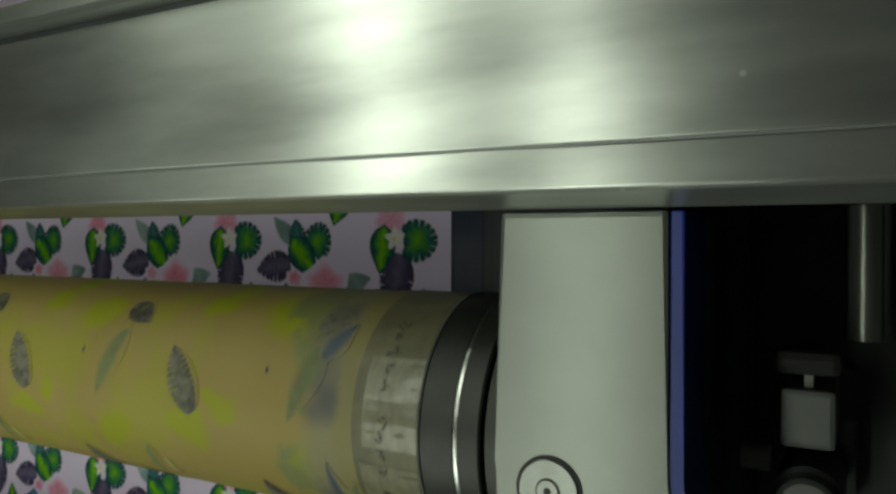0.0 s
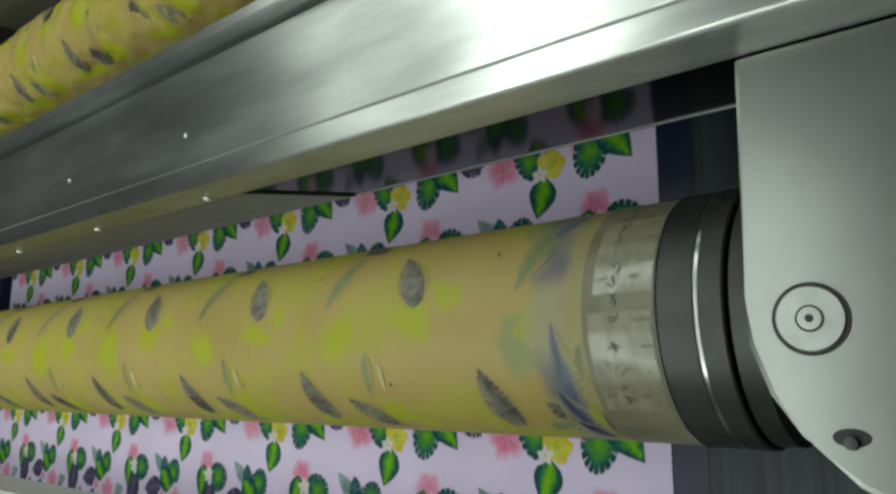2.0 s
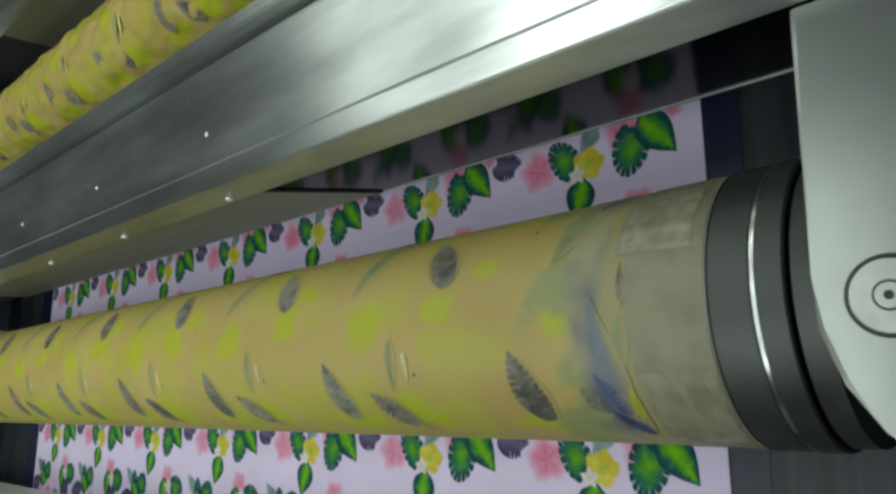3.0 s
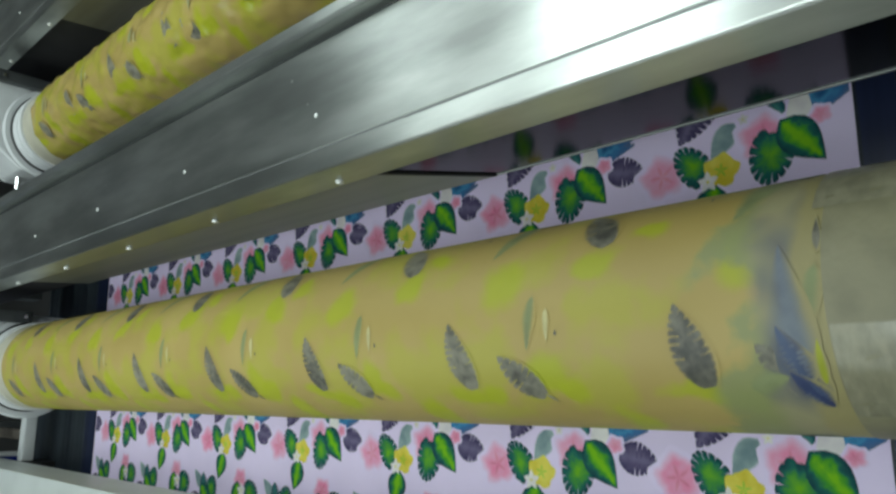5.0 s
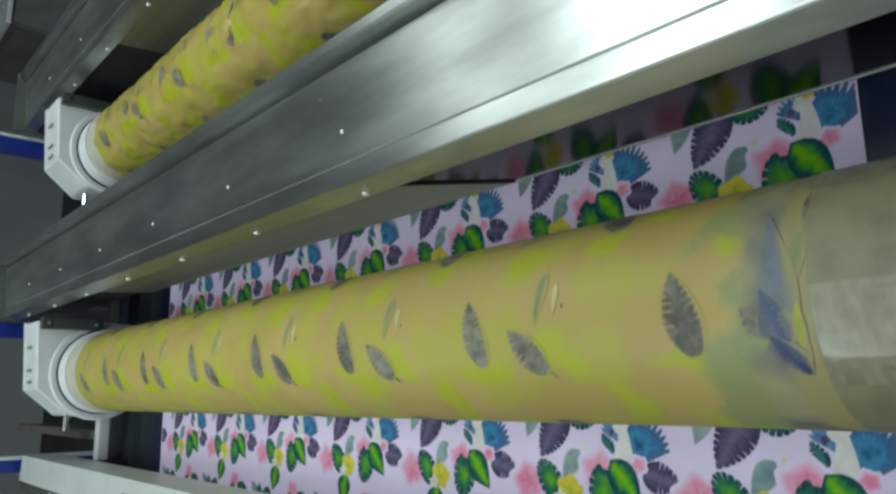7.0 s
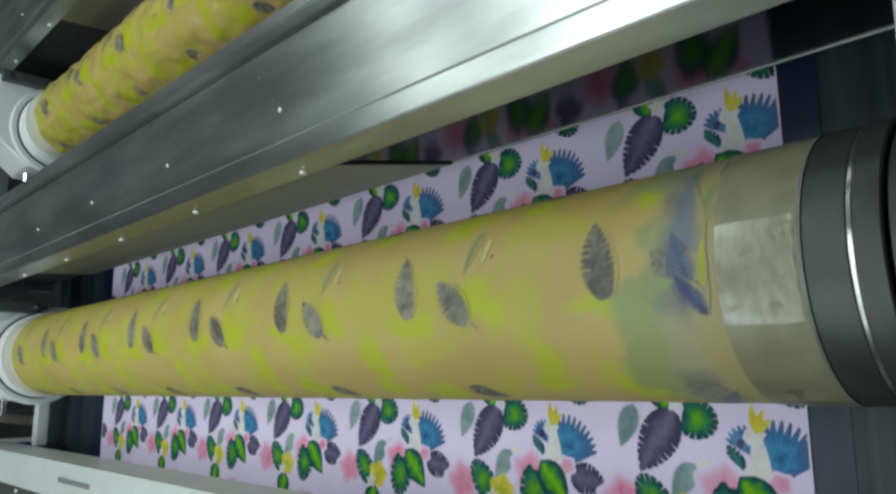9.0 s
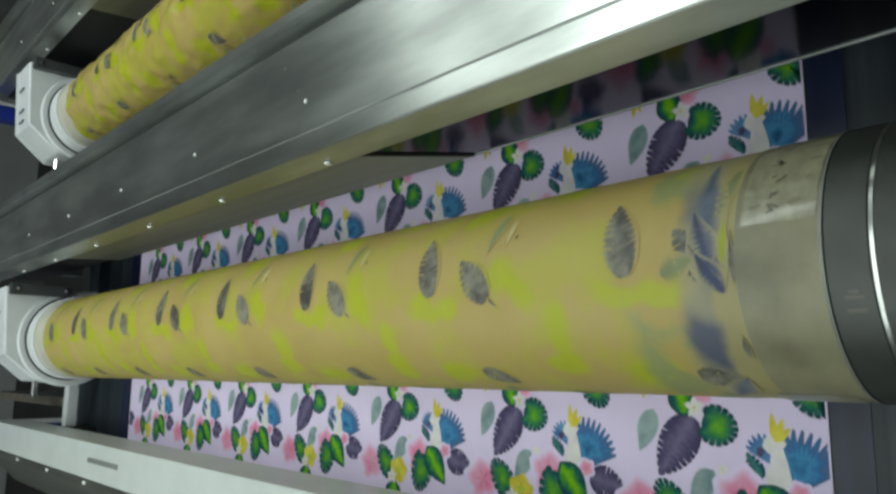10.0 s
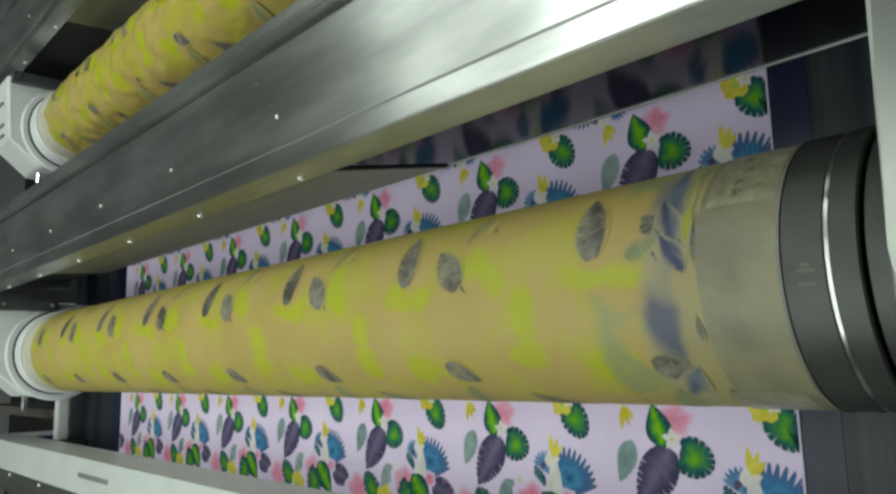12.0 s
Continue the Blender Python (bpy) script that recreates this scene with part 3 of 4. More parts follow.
# ---- room ----
X0, X1, Y0, Y1, H = -7.0, 4.5, -13.0, 9.0, 4.2
tagged(link_mesh("floor", box(X0, X1, Y0, Y1, -0.2, 0.0), CONCRETE), "grey worn concrete factory floor", "floor", kind="structure")
tagged(link_mesh("ceiling", box(X0, X1, Y0, Y1, H, H + 0.15), CEIL), "grey factory ceiling", "ceiling", kind="structure")
tagged(link_mesh("wall_north", box(X0 - 0.2, X1 + 0.2, Y1, Y1 + 0.2, 0.0, H), WALL), "grey plaster factory wall", "wall", kind="structure")
tagged(link_mesh("wall_south", box(X0 - 0.2, X1 + 0.2, Y0 - 0.2, Y0, 0.0, H), WALL), "grey plaster factory wall", "wall", kind="structure")
tagged(link_mesh("wall_east", box(X1, X1 + 0.2, Y0, Y1, 0.0, H), WALL), "grey plaster factory wall", "wall", kind="structure")
tagged(link_mesh("wall_west", box(X0 - 0.2, X0, Y0, Y1, 0.0, H), WALL), "grey plaster factory wall", "wall", kind="structure")


def tube_lamp(x, y):
    t = thing("ceiling_lamp", x, y, LAMP_Z, "white fluorescent tube lamp hung out of view over the machine", "lamp", "tube lamps")
    part("housing", box(-0.1, 0.1, -1.15, 1.15, 0.0, 0.05, 0.006), WHITE_PAINT, t)
    bm = lathe([(-1.1, 0.0), (-1.1, 0.016), (1.1, 0.016), (1.1, 0.0)], 16)
    bmesh.ops.rotate(bm, verts=bm.verts, matrix=Matrix.Rotation(radians(90), 3, "Z"))
    bmesh.ops.translate(bm, verts=bm.verts, vec=(0, 0, -0.02))
    part("tube", bm, TUBE, t, "glowing tube")
    part("hanger", box(-0.008, 0.008, -0.5, -0.484, 0.05, H - LAMP_Z), STEEL_DULL, t)
    part("hanger", box(-0.008, 0.008, 0.484, 0.5, 0.05, H - LAMP_Z), STEEL_DULL, t)
    return t


for _x, _w, _d, _ys in LAMP_ROWS:
    for _y in _ys:
        tube_lamp(_x, _y)

# ---- printing machine ----
XR, XL = -0.158, -1.876        # edges of the cloth
R_SCREEN, Z_AXIS = 0.102, 0.104
PITCH = 0.617
SPEED_DEG = 187.4
SPEED = radians(SPEED_DEG) * R_SCREEN
BED_Y0, BED_Y1 = -10.6, 6.6


def machine_bed():
    t = thing("printing_table", label="dark steel printing table with a slate-grey moving blanket", category="machine")
    part("blanket", box(-2.30, 0.13, BED_Y0, BED_Y1, -0.012, 0.0), BLANKET, t, "streaked slate-grey rubber blanket")
    part("wet_margin", box(XR + 0.003, XR + 0.036, BED_Y0, BED_Y1, 0.0, 0.0008), MARGIN, t, "navy wet ink margin beside the cloth")
    part("wet_margin", box(XL - 0.07, XL - 0.003, BED_Y0, BED_Y1, 0.0, 0.0008), MARGIN, t, "navy wet ink margin beside the cloth")
    part("bed", box(-2.28, 0.11, BED_Y0, BED_Y1, -0.16, -0.013), FRAME_DARK, t)
    part("side_rail", box(0.132, 0.30, BED_Y0, BED_Y1, -0.20, -0.03, 0.004), FRAME_DARK, t)
    part("side_rail", box(-2.40, -2.302, BED_Y0, BED_Y1, -0.20, -0.03, 0.004), FRAME_DARK, t)
    for y in np.linspace(BED_Y0 + 0.4, BED_Y1 - 0.4, 8):
        for x in (-2.34, 0.165):
            part("leg", box(x - 0.045, x + 0.045, float(y) - 0.06, float(y) + 0.06, -ZB, -0.16, 0.004), FRAME_DARK, t)
    return t


machine_bed()


def cloth():
    t = thing("printed_cloth", label="lilac cloth printed with tropical leaves, pink blossoms and white birds", category="cloth")
    y0, y1 = -5.9, 6.2
    part("cloth_web", box(XL, XR, y0, y1, 0.0006, 0.0016), CLOTH, t, "lilac woven ground")
    cell = cloth_cell()
    out = []
    lo, hi = XL + 0.004, XR - 0.002
    for j in range(math.ceil(y0 / CELL_Y) + 1, math.floor(y1 / CELL_Y) - 1):
        for i in range(-7, 2):
            for rank, (pts, colour, mid) in enumerate(cell.polys):
                cx = sum(q[0] for q in pts) / len(pts) + i * CELL_X
                if not lo < cx < hi:
                    continue
                dy = j * CELL_Y
                z = 0.0018 + LIFT * rank
                ring = [(min(hi, max(lo, a + i * CELL_X)), b + dy, z) for a, b in pts]
                out.append((ring, [(min(hi, max(lo, a + i * CELL_X)), b + dy, z) for a, b in mid], colour))
    ob = new("print", figure_mesh(out, "print", DYES))
    ob.parent = t
    ob["label"] = "tropical print in green, teal, plum, pink and blue"
    return t


CLOTH_WEB = cloth()


def wrap(x, arc, r):
    a = arc / R_SCREEN
    return (x, -r * math.cos(a), r * math.sin(a))


def screen_cell():
    """One repeat of the open figures in the screen; y runs along the arc."""
    deg = R_SCREEN * math.pi / 180
    p = Print()
    # sage and pale washes
    p.leaf(-0.176, 128 * deg, 0.078, 0.036, 250, 2, 10, True)
    p.leaf(-0.140, 64 * deg, 0.056, 0.018, 258, 2, 8, True)
    p.leaf(-0.368, 56 * deg, 0.032, 0.010, 266, 3, 8, True)
    # cut palm leaves and small round ones
    p.feather(-0.312, 86 * deg, 0.070, 0.040, 122, 0, 12, 0.8)
    p.feather(-0.231, 13 * deg, 0.072, 0.040, 102, 0, 12, 0.8)
    p.feather(-0.148, 8 * deg, 0.060, 0.040, 132, 0, 9, 0.8)
    p.leaf(-0.194, 144 * deg, 0.048, 0.034, -30, 0, 8, True)
    p.leaf(-0.190, 128 * deg, 0.034, 0.006, 60, 0, 4)
    p.leaf(-0.148, 10 * deg, 0.018, 0.004, -40, 0, 4)
    p.leaf(-0.229, 109 * deg, 0.009, 0.004, 100, 0, 4)
    p.leaf(-0.360, 41 * deg, 0.007, 0.004, 80, 0, 4)
    return p


def rotary_screen(y, lacquer, label, paste=0.0):
    """A printing screen of thin lacquered metal between two end rings; it turns about its axis."""
    t = thing("rotary_screen", 0, y, ZB + Z_AXIS, label, "printing screen", "rotary screens")
    xa, xb = -1.93, -0.1355
    # sleeve
    segs = 128
    bm = bmesh.new()
    steps = 200 if paste else 2
    xs = [xa + (xb - xa) * k / steps for k in range(steps + 1)]

    def skin(x, i):
        """The sleeve's radius: thick colour paste lies on it in soft lumps."""
        if not paste:
            return R_SCREEN
        a = 2 * math.pi * i / segs
        spot = Vector((x * 26, math.cos(a) * 2.7, math.sin(a) * 2.7))
        return R_SCREEN + paste * (noise.noise(spot) + 0.45 * noise.noise(spot * 2.3) + 0.25)

    grid = [[bm.verts.new(wrap(x, 2 * math.pi * R_SCREEN * i / segs, skin(x, i))) for i in range(segs)] for x in xs]
    for k in range(len(xs) - 1):
        for i in range(segs):
            j = (i + 1) % segs
            f = bm.faces.new((grid[k][i], grid[k + 1][i], grid[k + 1][j], grid[k][j]))
            f.smooth = True
    me = bpy.data.meshes.new("sleeve")
    bm.to_mesh(me)
    bm.free()
    me.materials.append(lacquer)
    sl = new("sleeve", me)
    sl.parent = t
    sl["label"] = "khaki lacquered screen with lime and grey leaf figures"
    cell = screen_cell()
    out = []
    for i in range(-7, 1):
        for j in range(2):
            for rank, (pts, colour, mid) in enumerate(cell.polys):
                cx = sum(q[0] for q in pts) / len(pts) + i * CELL_X
                if not xa + 0.01 < cx < -0.142:
                    continue
                ring = [wrap(a + i * CELL_X, b + j * CELL_Y, R_SCREEN + 0.00045 + 0.35 * paste + LIFT * rank) for a, b in pts]
                out.append((ring, [wrap(a + i * CELL_X, b + j * CELL_Y, R_SCREEN + 0.00045 + 0.35 * paste + LIFT * rank) for a, b in mid], colour))
    deg = R_SCREEN * math.pi / 180
    p = Print()
    for half in (0, 180):
        p.leaf(-0.156, (14 + half) * deg, 0.106, 0.036, 95, 5, 24, True)
        p.leaf(-0.149, (2 + half) * deg, 0.072, 0.032, 108, 1, 22, True)
        p.leaf(-0.146, (2 + half) * deg, 0.040, 0.022, 124, 6, 18, True)
        p.leaf(-0.146, (14 + half) * deg, 0.036, 0.010, 88, 4, 16, True)
        p.leaf(-0.176, (119 + half) * deg, 0.044, 0.028, 58, 5, 16, True)
        p.leaf(-0.200, (12 + half) * deg, 0.034, 0.030, 20, 2, 8, True)
    for a0, a1, x in ((3, 29, -0.137), (246, 265, -0.1385), (278, 290, -0.139), (331, 344, -0.1405)):
        p.leaf(x, a0 * deg, (a1 - a0) * deg, 0.007, 93, 0, 6)
    for figure in out:
        pm = new("leaf_figure", figure_mesh([figure], "leaf_figure", SCREEN_DYES))
        pm.parent = t
    for rank, (pts, colour, mid) in enumerate(p.polys):
        ring = [wrap(a, b, R_SCREEN + 0.00045 + 0.00002 * rank) for a, b in pts]
        spine = [wrap(a, b, R_SCREEN + 0.00045 + 0.00002 * rank) for a, b in mid]
        pe = new("ink_stain", figure_mesh([(ring, spine, colour)], "ink_stain", SCREEN_DYES))
        pe.parent = t
        pe["label"] = "blue or sage ink stain at the screen's end"
    shade_auto(part("bare_rim", lathe([(-0.136, R_SCREEN - 0.003), (-0.136, R_SCREEN + 0.0008), (-0.074, R_SCREEN + 0.0008), (-0.074, R_SCREEN - 0.003)], 96), RIM_KHAKI, t, "bare khaki rim of the screen"))
    for a0, a1, x0, x1 in ((29, 75, -0.131, -0.078), (83, 123, -0.126, -0.076), (177, 219, -0.135, -0.079), (268, 304, -0.144, -0.086)):
        bm = bmesh.new()
        rows = []
        for k in range(13):
            a = a0 + (a1 - a0) * k / 12
            lift = R_SCREEN + 0.0011 + 0.0003 * math.sin(2.1 * k)
            rows.append([bm.verts.new(wrap(x0 + (x1 - x0) * q / 6, a * deg, lift + 0.0002 * math.sin(1.7 * k * q + q))) for q in range(7)])
        for p0, p1 in zip(rows, rows[1:]):
            for q in range(6):
                bm.faces.new((p0[q], p0[q + 1], p1[q + 1], p1[q]))
        part("tape", bm, TAPE, t, "crinkled clear glossy tape", True)
    shade_auto(part("ring_edge", lathe([(-0.0765, R_SCREEN - 0.002), (-0.0765, R_SCREEN + 0.0012), (-0.0737, R_SCREEN + 0.0022), (-0.0737, R_SCREEN - 0.002)], 96), STEEL_DULL, t, "pale worn edge of the ring"))
    shade_auto(part("end_ring", lathe([(-0.0735, 0.09), (-0.0735, 0.1028), (-0.0725, 0.1038), (-0.046, 0.1038), (-0.0445, 0.1022), (-0.0425, 0.1022), (-0.041, 0.1045), (-0.025, 0.1045), (-0.0235, 0.103), (-0.0235, 0.05)], 96), DARK_RING, t, "dark steel end ring"))
    shade_auto(part("bright_band", lathe([(-0.0452, 0.1), (-0.0452, 0.1036), (-0.0445, 0.1041), (-0.0420, 0.1041), (-0.0413, 0.1036), (-0.0413, 0.1)], 96), BAND, t, "bright band of the ring"))
    shade_auto(part("bare_end", lathe([(-2.0, R_SCREEN - 0.004), (-2.0, R_SCREEN + 0.0006), (-1.93, R_SCREEN + 0.0006), (-1.93, R_SCREEN - 0.004)], 96), CREAM, t, "cream bare screen end"))
    shade_auto(part("end_ring", lathe([(-2.06, 0.05), (-2.06, 0.108), (-2.03, 0.108), (-2.028, 0.104), (-2.022, 0.104), (-2.02, 0.108), (-2.0, 0.108), (-2.0, 0.09)], 96), WHITE_PAINT, t, "pale end ring"))
    # unreadable pencilled writing round the end of the screen, and a mark on the ring
    rng = random.Random(5)
    for k in range(15):
        a0 = (36 + k * 7.4) * deg
        if k in (4, 9):
            continue
        for j in range(rng.choice((2, 3, 3))):
            cx, ca = -0.108 + rng.uniform(-0.004, 0.004), a0 + rng.uniform(-0.004, 0.004)
            th, ln = rng.uniform(0, math.pi), rng.uniform(0.0018, 0.0045)
            ux, uy = math.cos(th) * ln, math.sin(th) * ln
            nx, ny = -math.sin(th) * 0.0007, math.cos(th) * 0.0007
            ring = [wrap(cx + p + q, ca + u + w, R_SCREEN + 0.0017) for p, u, q, w in ((-ux, -uy, -nx, -ny), (ux, uy, -nx, -ny), (ux, uy, nx, ny), (-ux, -uy, nx, ny))]
            mk = new("pencil_mark", figure_mesh([(ring, [wrap(cx, ca, R_SCREEN + 0.0017)], 0)], "pencil_mark", [INK]))
            mk.parent = t
    for da, w in ((352, 0.006), (357, 0.006), (359, 0.003)):
        ring = [wrap(-0.058 + p, da * deg + u, 0.1042) for p, u in ((-w, 0), (w, 0), (w, 0.0016), (-w, 0.0016))]
        mk = new("ring_mark", figure_mesh([(ring, [wrap(-0.058, da * deg + 0.0008, 0.1042)], 0)], "ring_mark", [INK]))
        mk.parent = t
    return t


SCREENS = [rotary_screen(0.0, SCREEN, "khaki lacquered rotary printing screen with leaf figures, turning on the cloth"),
           rotary_screen(PITCH, SCREEN_WET, "khaki rotary printing screen with lumpy wet paste, turning behind the beam", 0.0055)]


def holder_arm(y):
    """The grey arm that holds the screen's end, with its round clamp knob."""
    t = thing("screen_holder", 0, y, ZB, "grey painted screen holder arm with a round flush knob", "machine part", "screen holders")
    prof = [(0.0, 0.167), (-0.003, 0.0), (-0.003, -0.03), (0.008, -0.062), (0.026, -0.086), (0.055, -0.115), (0.10, -0.135), (0.124, -0.130), (0.122, -0.07), (0.112, 0.0), (0.112, 0.167)]
    a = part("arm", prism(prof, 0.05, 0.225, "z", 0.004), ARM_PAINT, t)
    edge = [(0.1125, 0.1668), (0.121, 0.1668), (0.121, 0.0), (0.131, -0.07), (0.134, -0.132), (0.1245, -0.1305), (0.1225, -0.07), (0.1125, 0.0)]
    part("side_plate", prism(edge, 0.150, 0.2225, "z", 0.002), BLUE, t, "blue painted side plate")
    kx, ky = 0.036, -0.015
    # groove, socket and screw slot are thin black solids coloured as recess shade
    bm = lathe([(0.2251, 0.0), (0.2251, 0.0228), (0.2262, 0.0228), (0.2262, 0.0)], 48, "z")
    bmesh.ops.translate(bm, verts=bm.verts, vec=(kx, ky, 0))
    part("knob_groove", bm, BLACK, t)
    bm = lathe([(0.225, 0.0), (0.225, 0.0205), (0.2272, 0.0205), (0.2277, 0.0198), (0.2277, 0.0)], 48, "z")
    bmesh.ops.translate(bm, verts=bm.verts, vec=(kx, ky, 0))
    kn = shade_auto(part("knob", bm, KNOB, t, "flush round metal knob"))
    bm = lathe([(0.2277, 0.0), (0.2277, 0.0085), (0.2281, 0.0085), (0.2281, 0.0)], 32, "z")
    bmesh.ops.translate(bm, verts=bm.verts, vec=(kx, ky, 0))
    part("knob_ring", bm, DARK_RING, kn)
    bm = lathe([(0.2280, 0.0), (0.2280, 0.0075), (0.2287, 0.007), (0.2287, 0.0)], 32, "z")
    bmesh.ops.translate(bm, verts=bm.verts, vec=(kx, ky, 0))
    part("knob_cap", bm, KNOB, kn)
    bm = lathe([(0.2286, 0.0), (0.2286, 0.0028), (0.2291, 0.0028), (0.2291, 0.0)], 6, "z")
    bmesh.ops.translate(bm, verts=bm.verts, vec=(kx, ky, 0))
    part("hex_socket", bm, BLACK, kn)
    slot = [(0.053 + 0.0105 * math.cos(radians(d)), -0.086 + 0.0055 * math.sin(radians(d))) for d in range(0, 360, 20)]
    part("screw_slot", prism(slot, 0.2251, 0.2257, "z"), BLACK, t)
    bm = lathe([(0.2257, 0.0), (0.2257, 0.0042), (0.230, 0.0038), (0.2305, 0.0)], 20, "z")
    bmesh.ops.translate(bm, verts=bm.verts, vec=(0.053, -0.089, 0))
    shade_auto(part("screw", bm, FRAME_DARK, t, "small steel screw"))
    bm = lathe([(-0.0212, 0.0), (-0.0212, 0.1), (-0.0205, 0.101), (-0.004, 0.101), (-0.004, 0.0)], 96)
    bmesh.ops.translate(bm, verts=bm.verts, vec=(0, 0, Z_AXIS))
    shade_auto(part("bearing", bm, DARK_RING, t, "dark bearing hub"))
    part("foot", box(0.02, 0.10, 0.02, 0.14, 0.0005, 0.052), FRAME_DARK, t)
    return t


def drive_head(y):
    """The white drive housing at the far end of a screen."""
    t = thing("drive_housing", 0, y, ZB, "white painted drive housing at the end of the screen", "machine part", "drive housings")
    prof = [(0.13, 0.02), (0.13, 0.270), (-0.046, 0.257), (-0.112, 0.178), (-0.12, 0.06), (-0.09, 0.02)]
    part("housing", prism(prof, -2.205, -2.075, "x", 0.007, 3), WHITE_PAINT, t)
    part("back_plate", prism([(a * 1.03, b) for a, b in prof], -2.222, -2.2055, "x", 0.004), WHITE_PAINT, t)
    bm = lathe([(-2.074, 0.0), (-2.074, 0.128), (-2.066, 0.124), (-2.066, 0.0)], 64)
    bmesh.ops.translate(bm, verts=bm.verts, vec=(0, 0, Z_AXIS))
    shade_auto(part("collar", bm, WHITE_PAINT, t))
    bm = lathe([(-2.0659, 0.0), (-2.0659, 0.1115), (-2.0605, 0.1115), (-2.0605, 0.0)], 64)
    bmesh.ops.translate(bm, verts=bm.verts, vec=(0, 0, Z_AXIS))
    shade_auto(part("seal", bm, BLACK, t, "black shaft seal"))
    for y0 in (-0.03, 0.0, 0.06):
        part("vent_slot", box(-2.16, -2.12, y0, y0 + 0.006, 0.262 + y0 * 0.08, 0.2655 + y0 * 0.08), PANEL_GREY, t)
    br = part("bracket", box(-2.0745, -2.05, 0.108, 0.138, 0.115, 0.262, 0.003), FRAME_DARK, t, "dark bolted bracket")
    for z in (0.132, 0.247):
        bm = lathe([(-2.05, 0.0), (-2.05, 0.006), (-2.045, 0.005), (-2.045, 0.0)], 6)
        bmesh.ops.translate(bm, verts=bm.verts, vec=(0, 0.123, z))
        part("bolt", bm, CHROME, br)
    bm = lathe([(-0.155, 0.0), (-0.155, 0.008), (-0.112, 0.008), (-0.112, 0.0)], 14)
    bmesh.ops.rotate(bm, verts=bm.verts, matrix=Matrix.Rotation(radians(90), 3, "Z"))
    bmesh.ops.translate(bm, verts=bm.verts, vec=(-2.15, 0, 0.16))
    part("clamp_screw", bm, CHROME, t)
    part("foot", box(-2.20, -2.09, -0.02, 0.11, 0.0005, 0.0195), FRAME_DARK, t)
    return t


for _y in (0.0, PITCH):
    holder_arm(_y)
    drive_head(_y)


def cross_beam(y, label):
    """A folded stainless cover on the cross beam between two screens."""
    t = thing("cross_beam", 0, y, ZB, label, "machine beam", "cross beams")
    xa, xb = -2.55, 0.62
    top = [(0.1685, 0.223), (0.1772, 0.2565), (0.1795, 0.2595), (0.2048, 0.2575), (0.2048, 0.24), (0.25, 0.223)]
    part("lip", prism(top, xa, xb, "x", 0.0012), STEEL, t, "brushed steel front lip")
    part("groove", box(xa + 0.005, xb - 0.005, 0.2049, 0.2066, 0.23, 0.2572), PANEL_GREY, t, "dark seam along the lip")
    part("cover", prism([(0.2067, 0.235), (0.2067, 0.2583), (0.332, 0.2650), (0.332, 0.235)], xa, xb, "x", 0.001), STEEL, t, "brushed stainless steel cover plate")
    part("back_seam", box(xa + 0.005, xb - 0.005, 0.3325, 0.3375, 0.235, 0.262), FRAME_DARK, t, "dark seam behind the cover")
    part("back_ridge", prism([(0.338, 0.235), (0.338, 0.282), (0.342, 0.287), (0.354, 0.288), (0.358, 0.283), (0.358, 0.235)], xa, xb, "x", 0.001), STEEL, t, "raised steel ridge at the back")
    part("dark_panel", prism([(0.1715, 0.2225), (0.178, 0.2225), (0.186, 0.108), (0.1795, 0.108)], -0.62, xb, "x"), MIRROR, t, "dark polished panel")
    part("panel_rim", box(-0.507, xb, 0.1780, 0.1808, 0.1050, 0.1078, 0.0006), PANEL_GREY, t)
    part("apron", slanted([(0.1690, 0.2225), (0.1710, 0.2225), (0.1800, 0.105), (0.1780, 0.105)], (-0.585, -0.585, -0.5145, -0.5145), -1.73), STEEL_DULL, t, "dull steel apron under the beam")
    # no real opening: a solid black strip gives the slit its shade
    part("apron_end", slanted([(0.1692, 0.2223), (0.1722, 0.2223), (0.1806, 0.1055), (0.1776, 0.1055)], (-0.5845, -0.5845, -0.514, -0.514), 0.007), BLACK, t, "black slanting strip for the gap's shade at the panel's end")
    part("core", box(xa + 0.01, xb - 0.01, 0.2, 0.33, 0.07, 0.2225), BLACK, t)
    for k in range(7):
        bm = lathe([(0.0, 0.0), (0.0, 0.0055), (0.003, 0.0045), (0.004, 0.0)], 10, "z")
        bmesh.ops.rotate(bm, verts=bm.verts, matrix=Matrix.Rotation(radians(90), 3, "X"))
        bmesh.ops.translate(bm, verts=bm.verts, vec=(-0.638 - 0.2855 * k, 0.1708, 0.232))
        part("screw", bm, SCREW, t)
    for k in range(6):
        bm = lathe([(0.0, 0.0), (0.0, 0.0032), (0.0012, 0.0028), (0.002, 0.0)], 10, "z")
        bmesh.ops.translate(bm, verts=bm.verts, vec=(-0.65 - 0.32 * k, 0.246, 0.2603))
        part("rivet", bm, SCREW, t)
    part("end_plate", box(xa - 0.012, xa - 0.0005, 0.165, 0.36, 0.06, 0.291, 0.003), ARM_PAINT, t, "grey end plate")
    for x in (xa + 0.03, xb - 0.11):
        part("support", box(x, x + 0.08, 0.215, 0.30, -0.02, 0.0695), FRAME_DARK, t)
    return t


cross_beam(0.0, "brushed stainless steel cross beam over the cloth")
cross_beam(PITCH, "brushed steel cross beam behind the second screen")


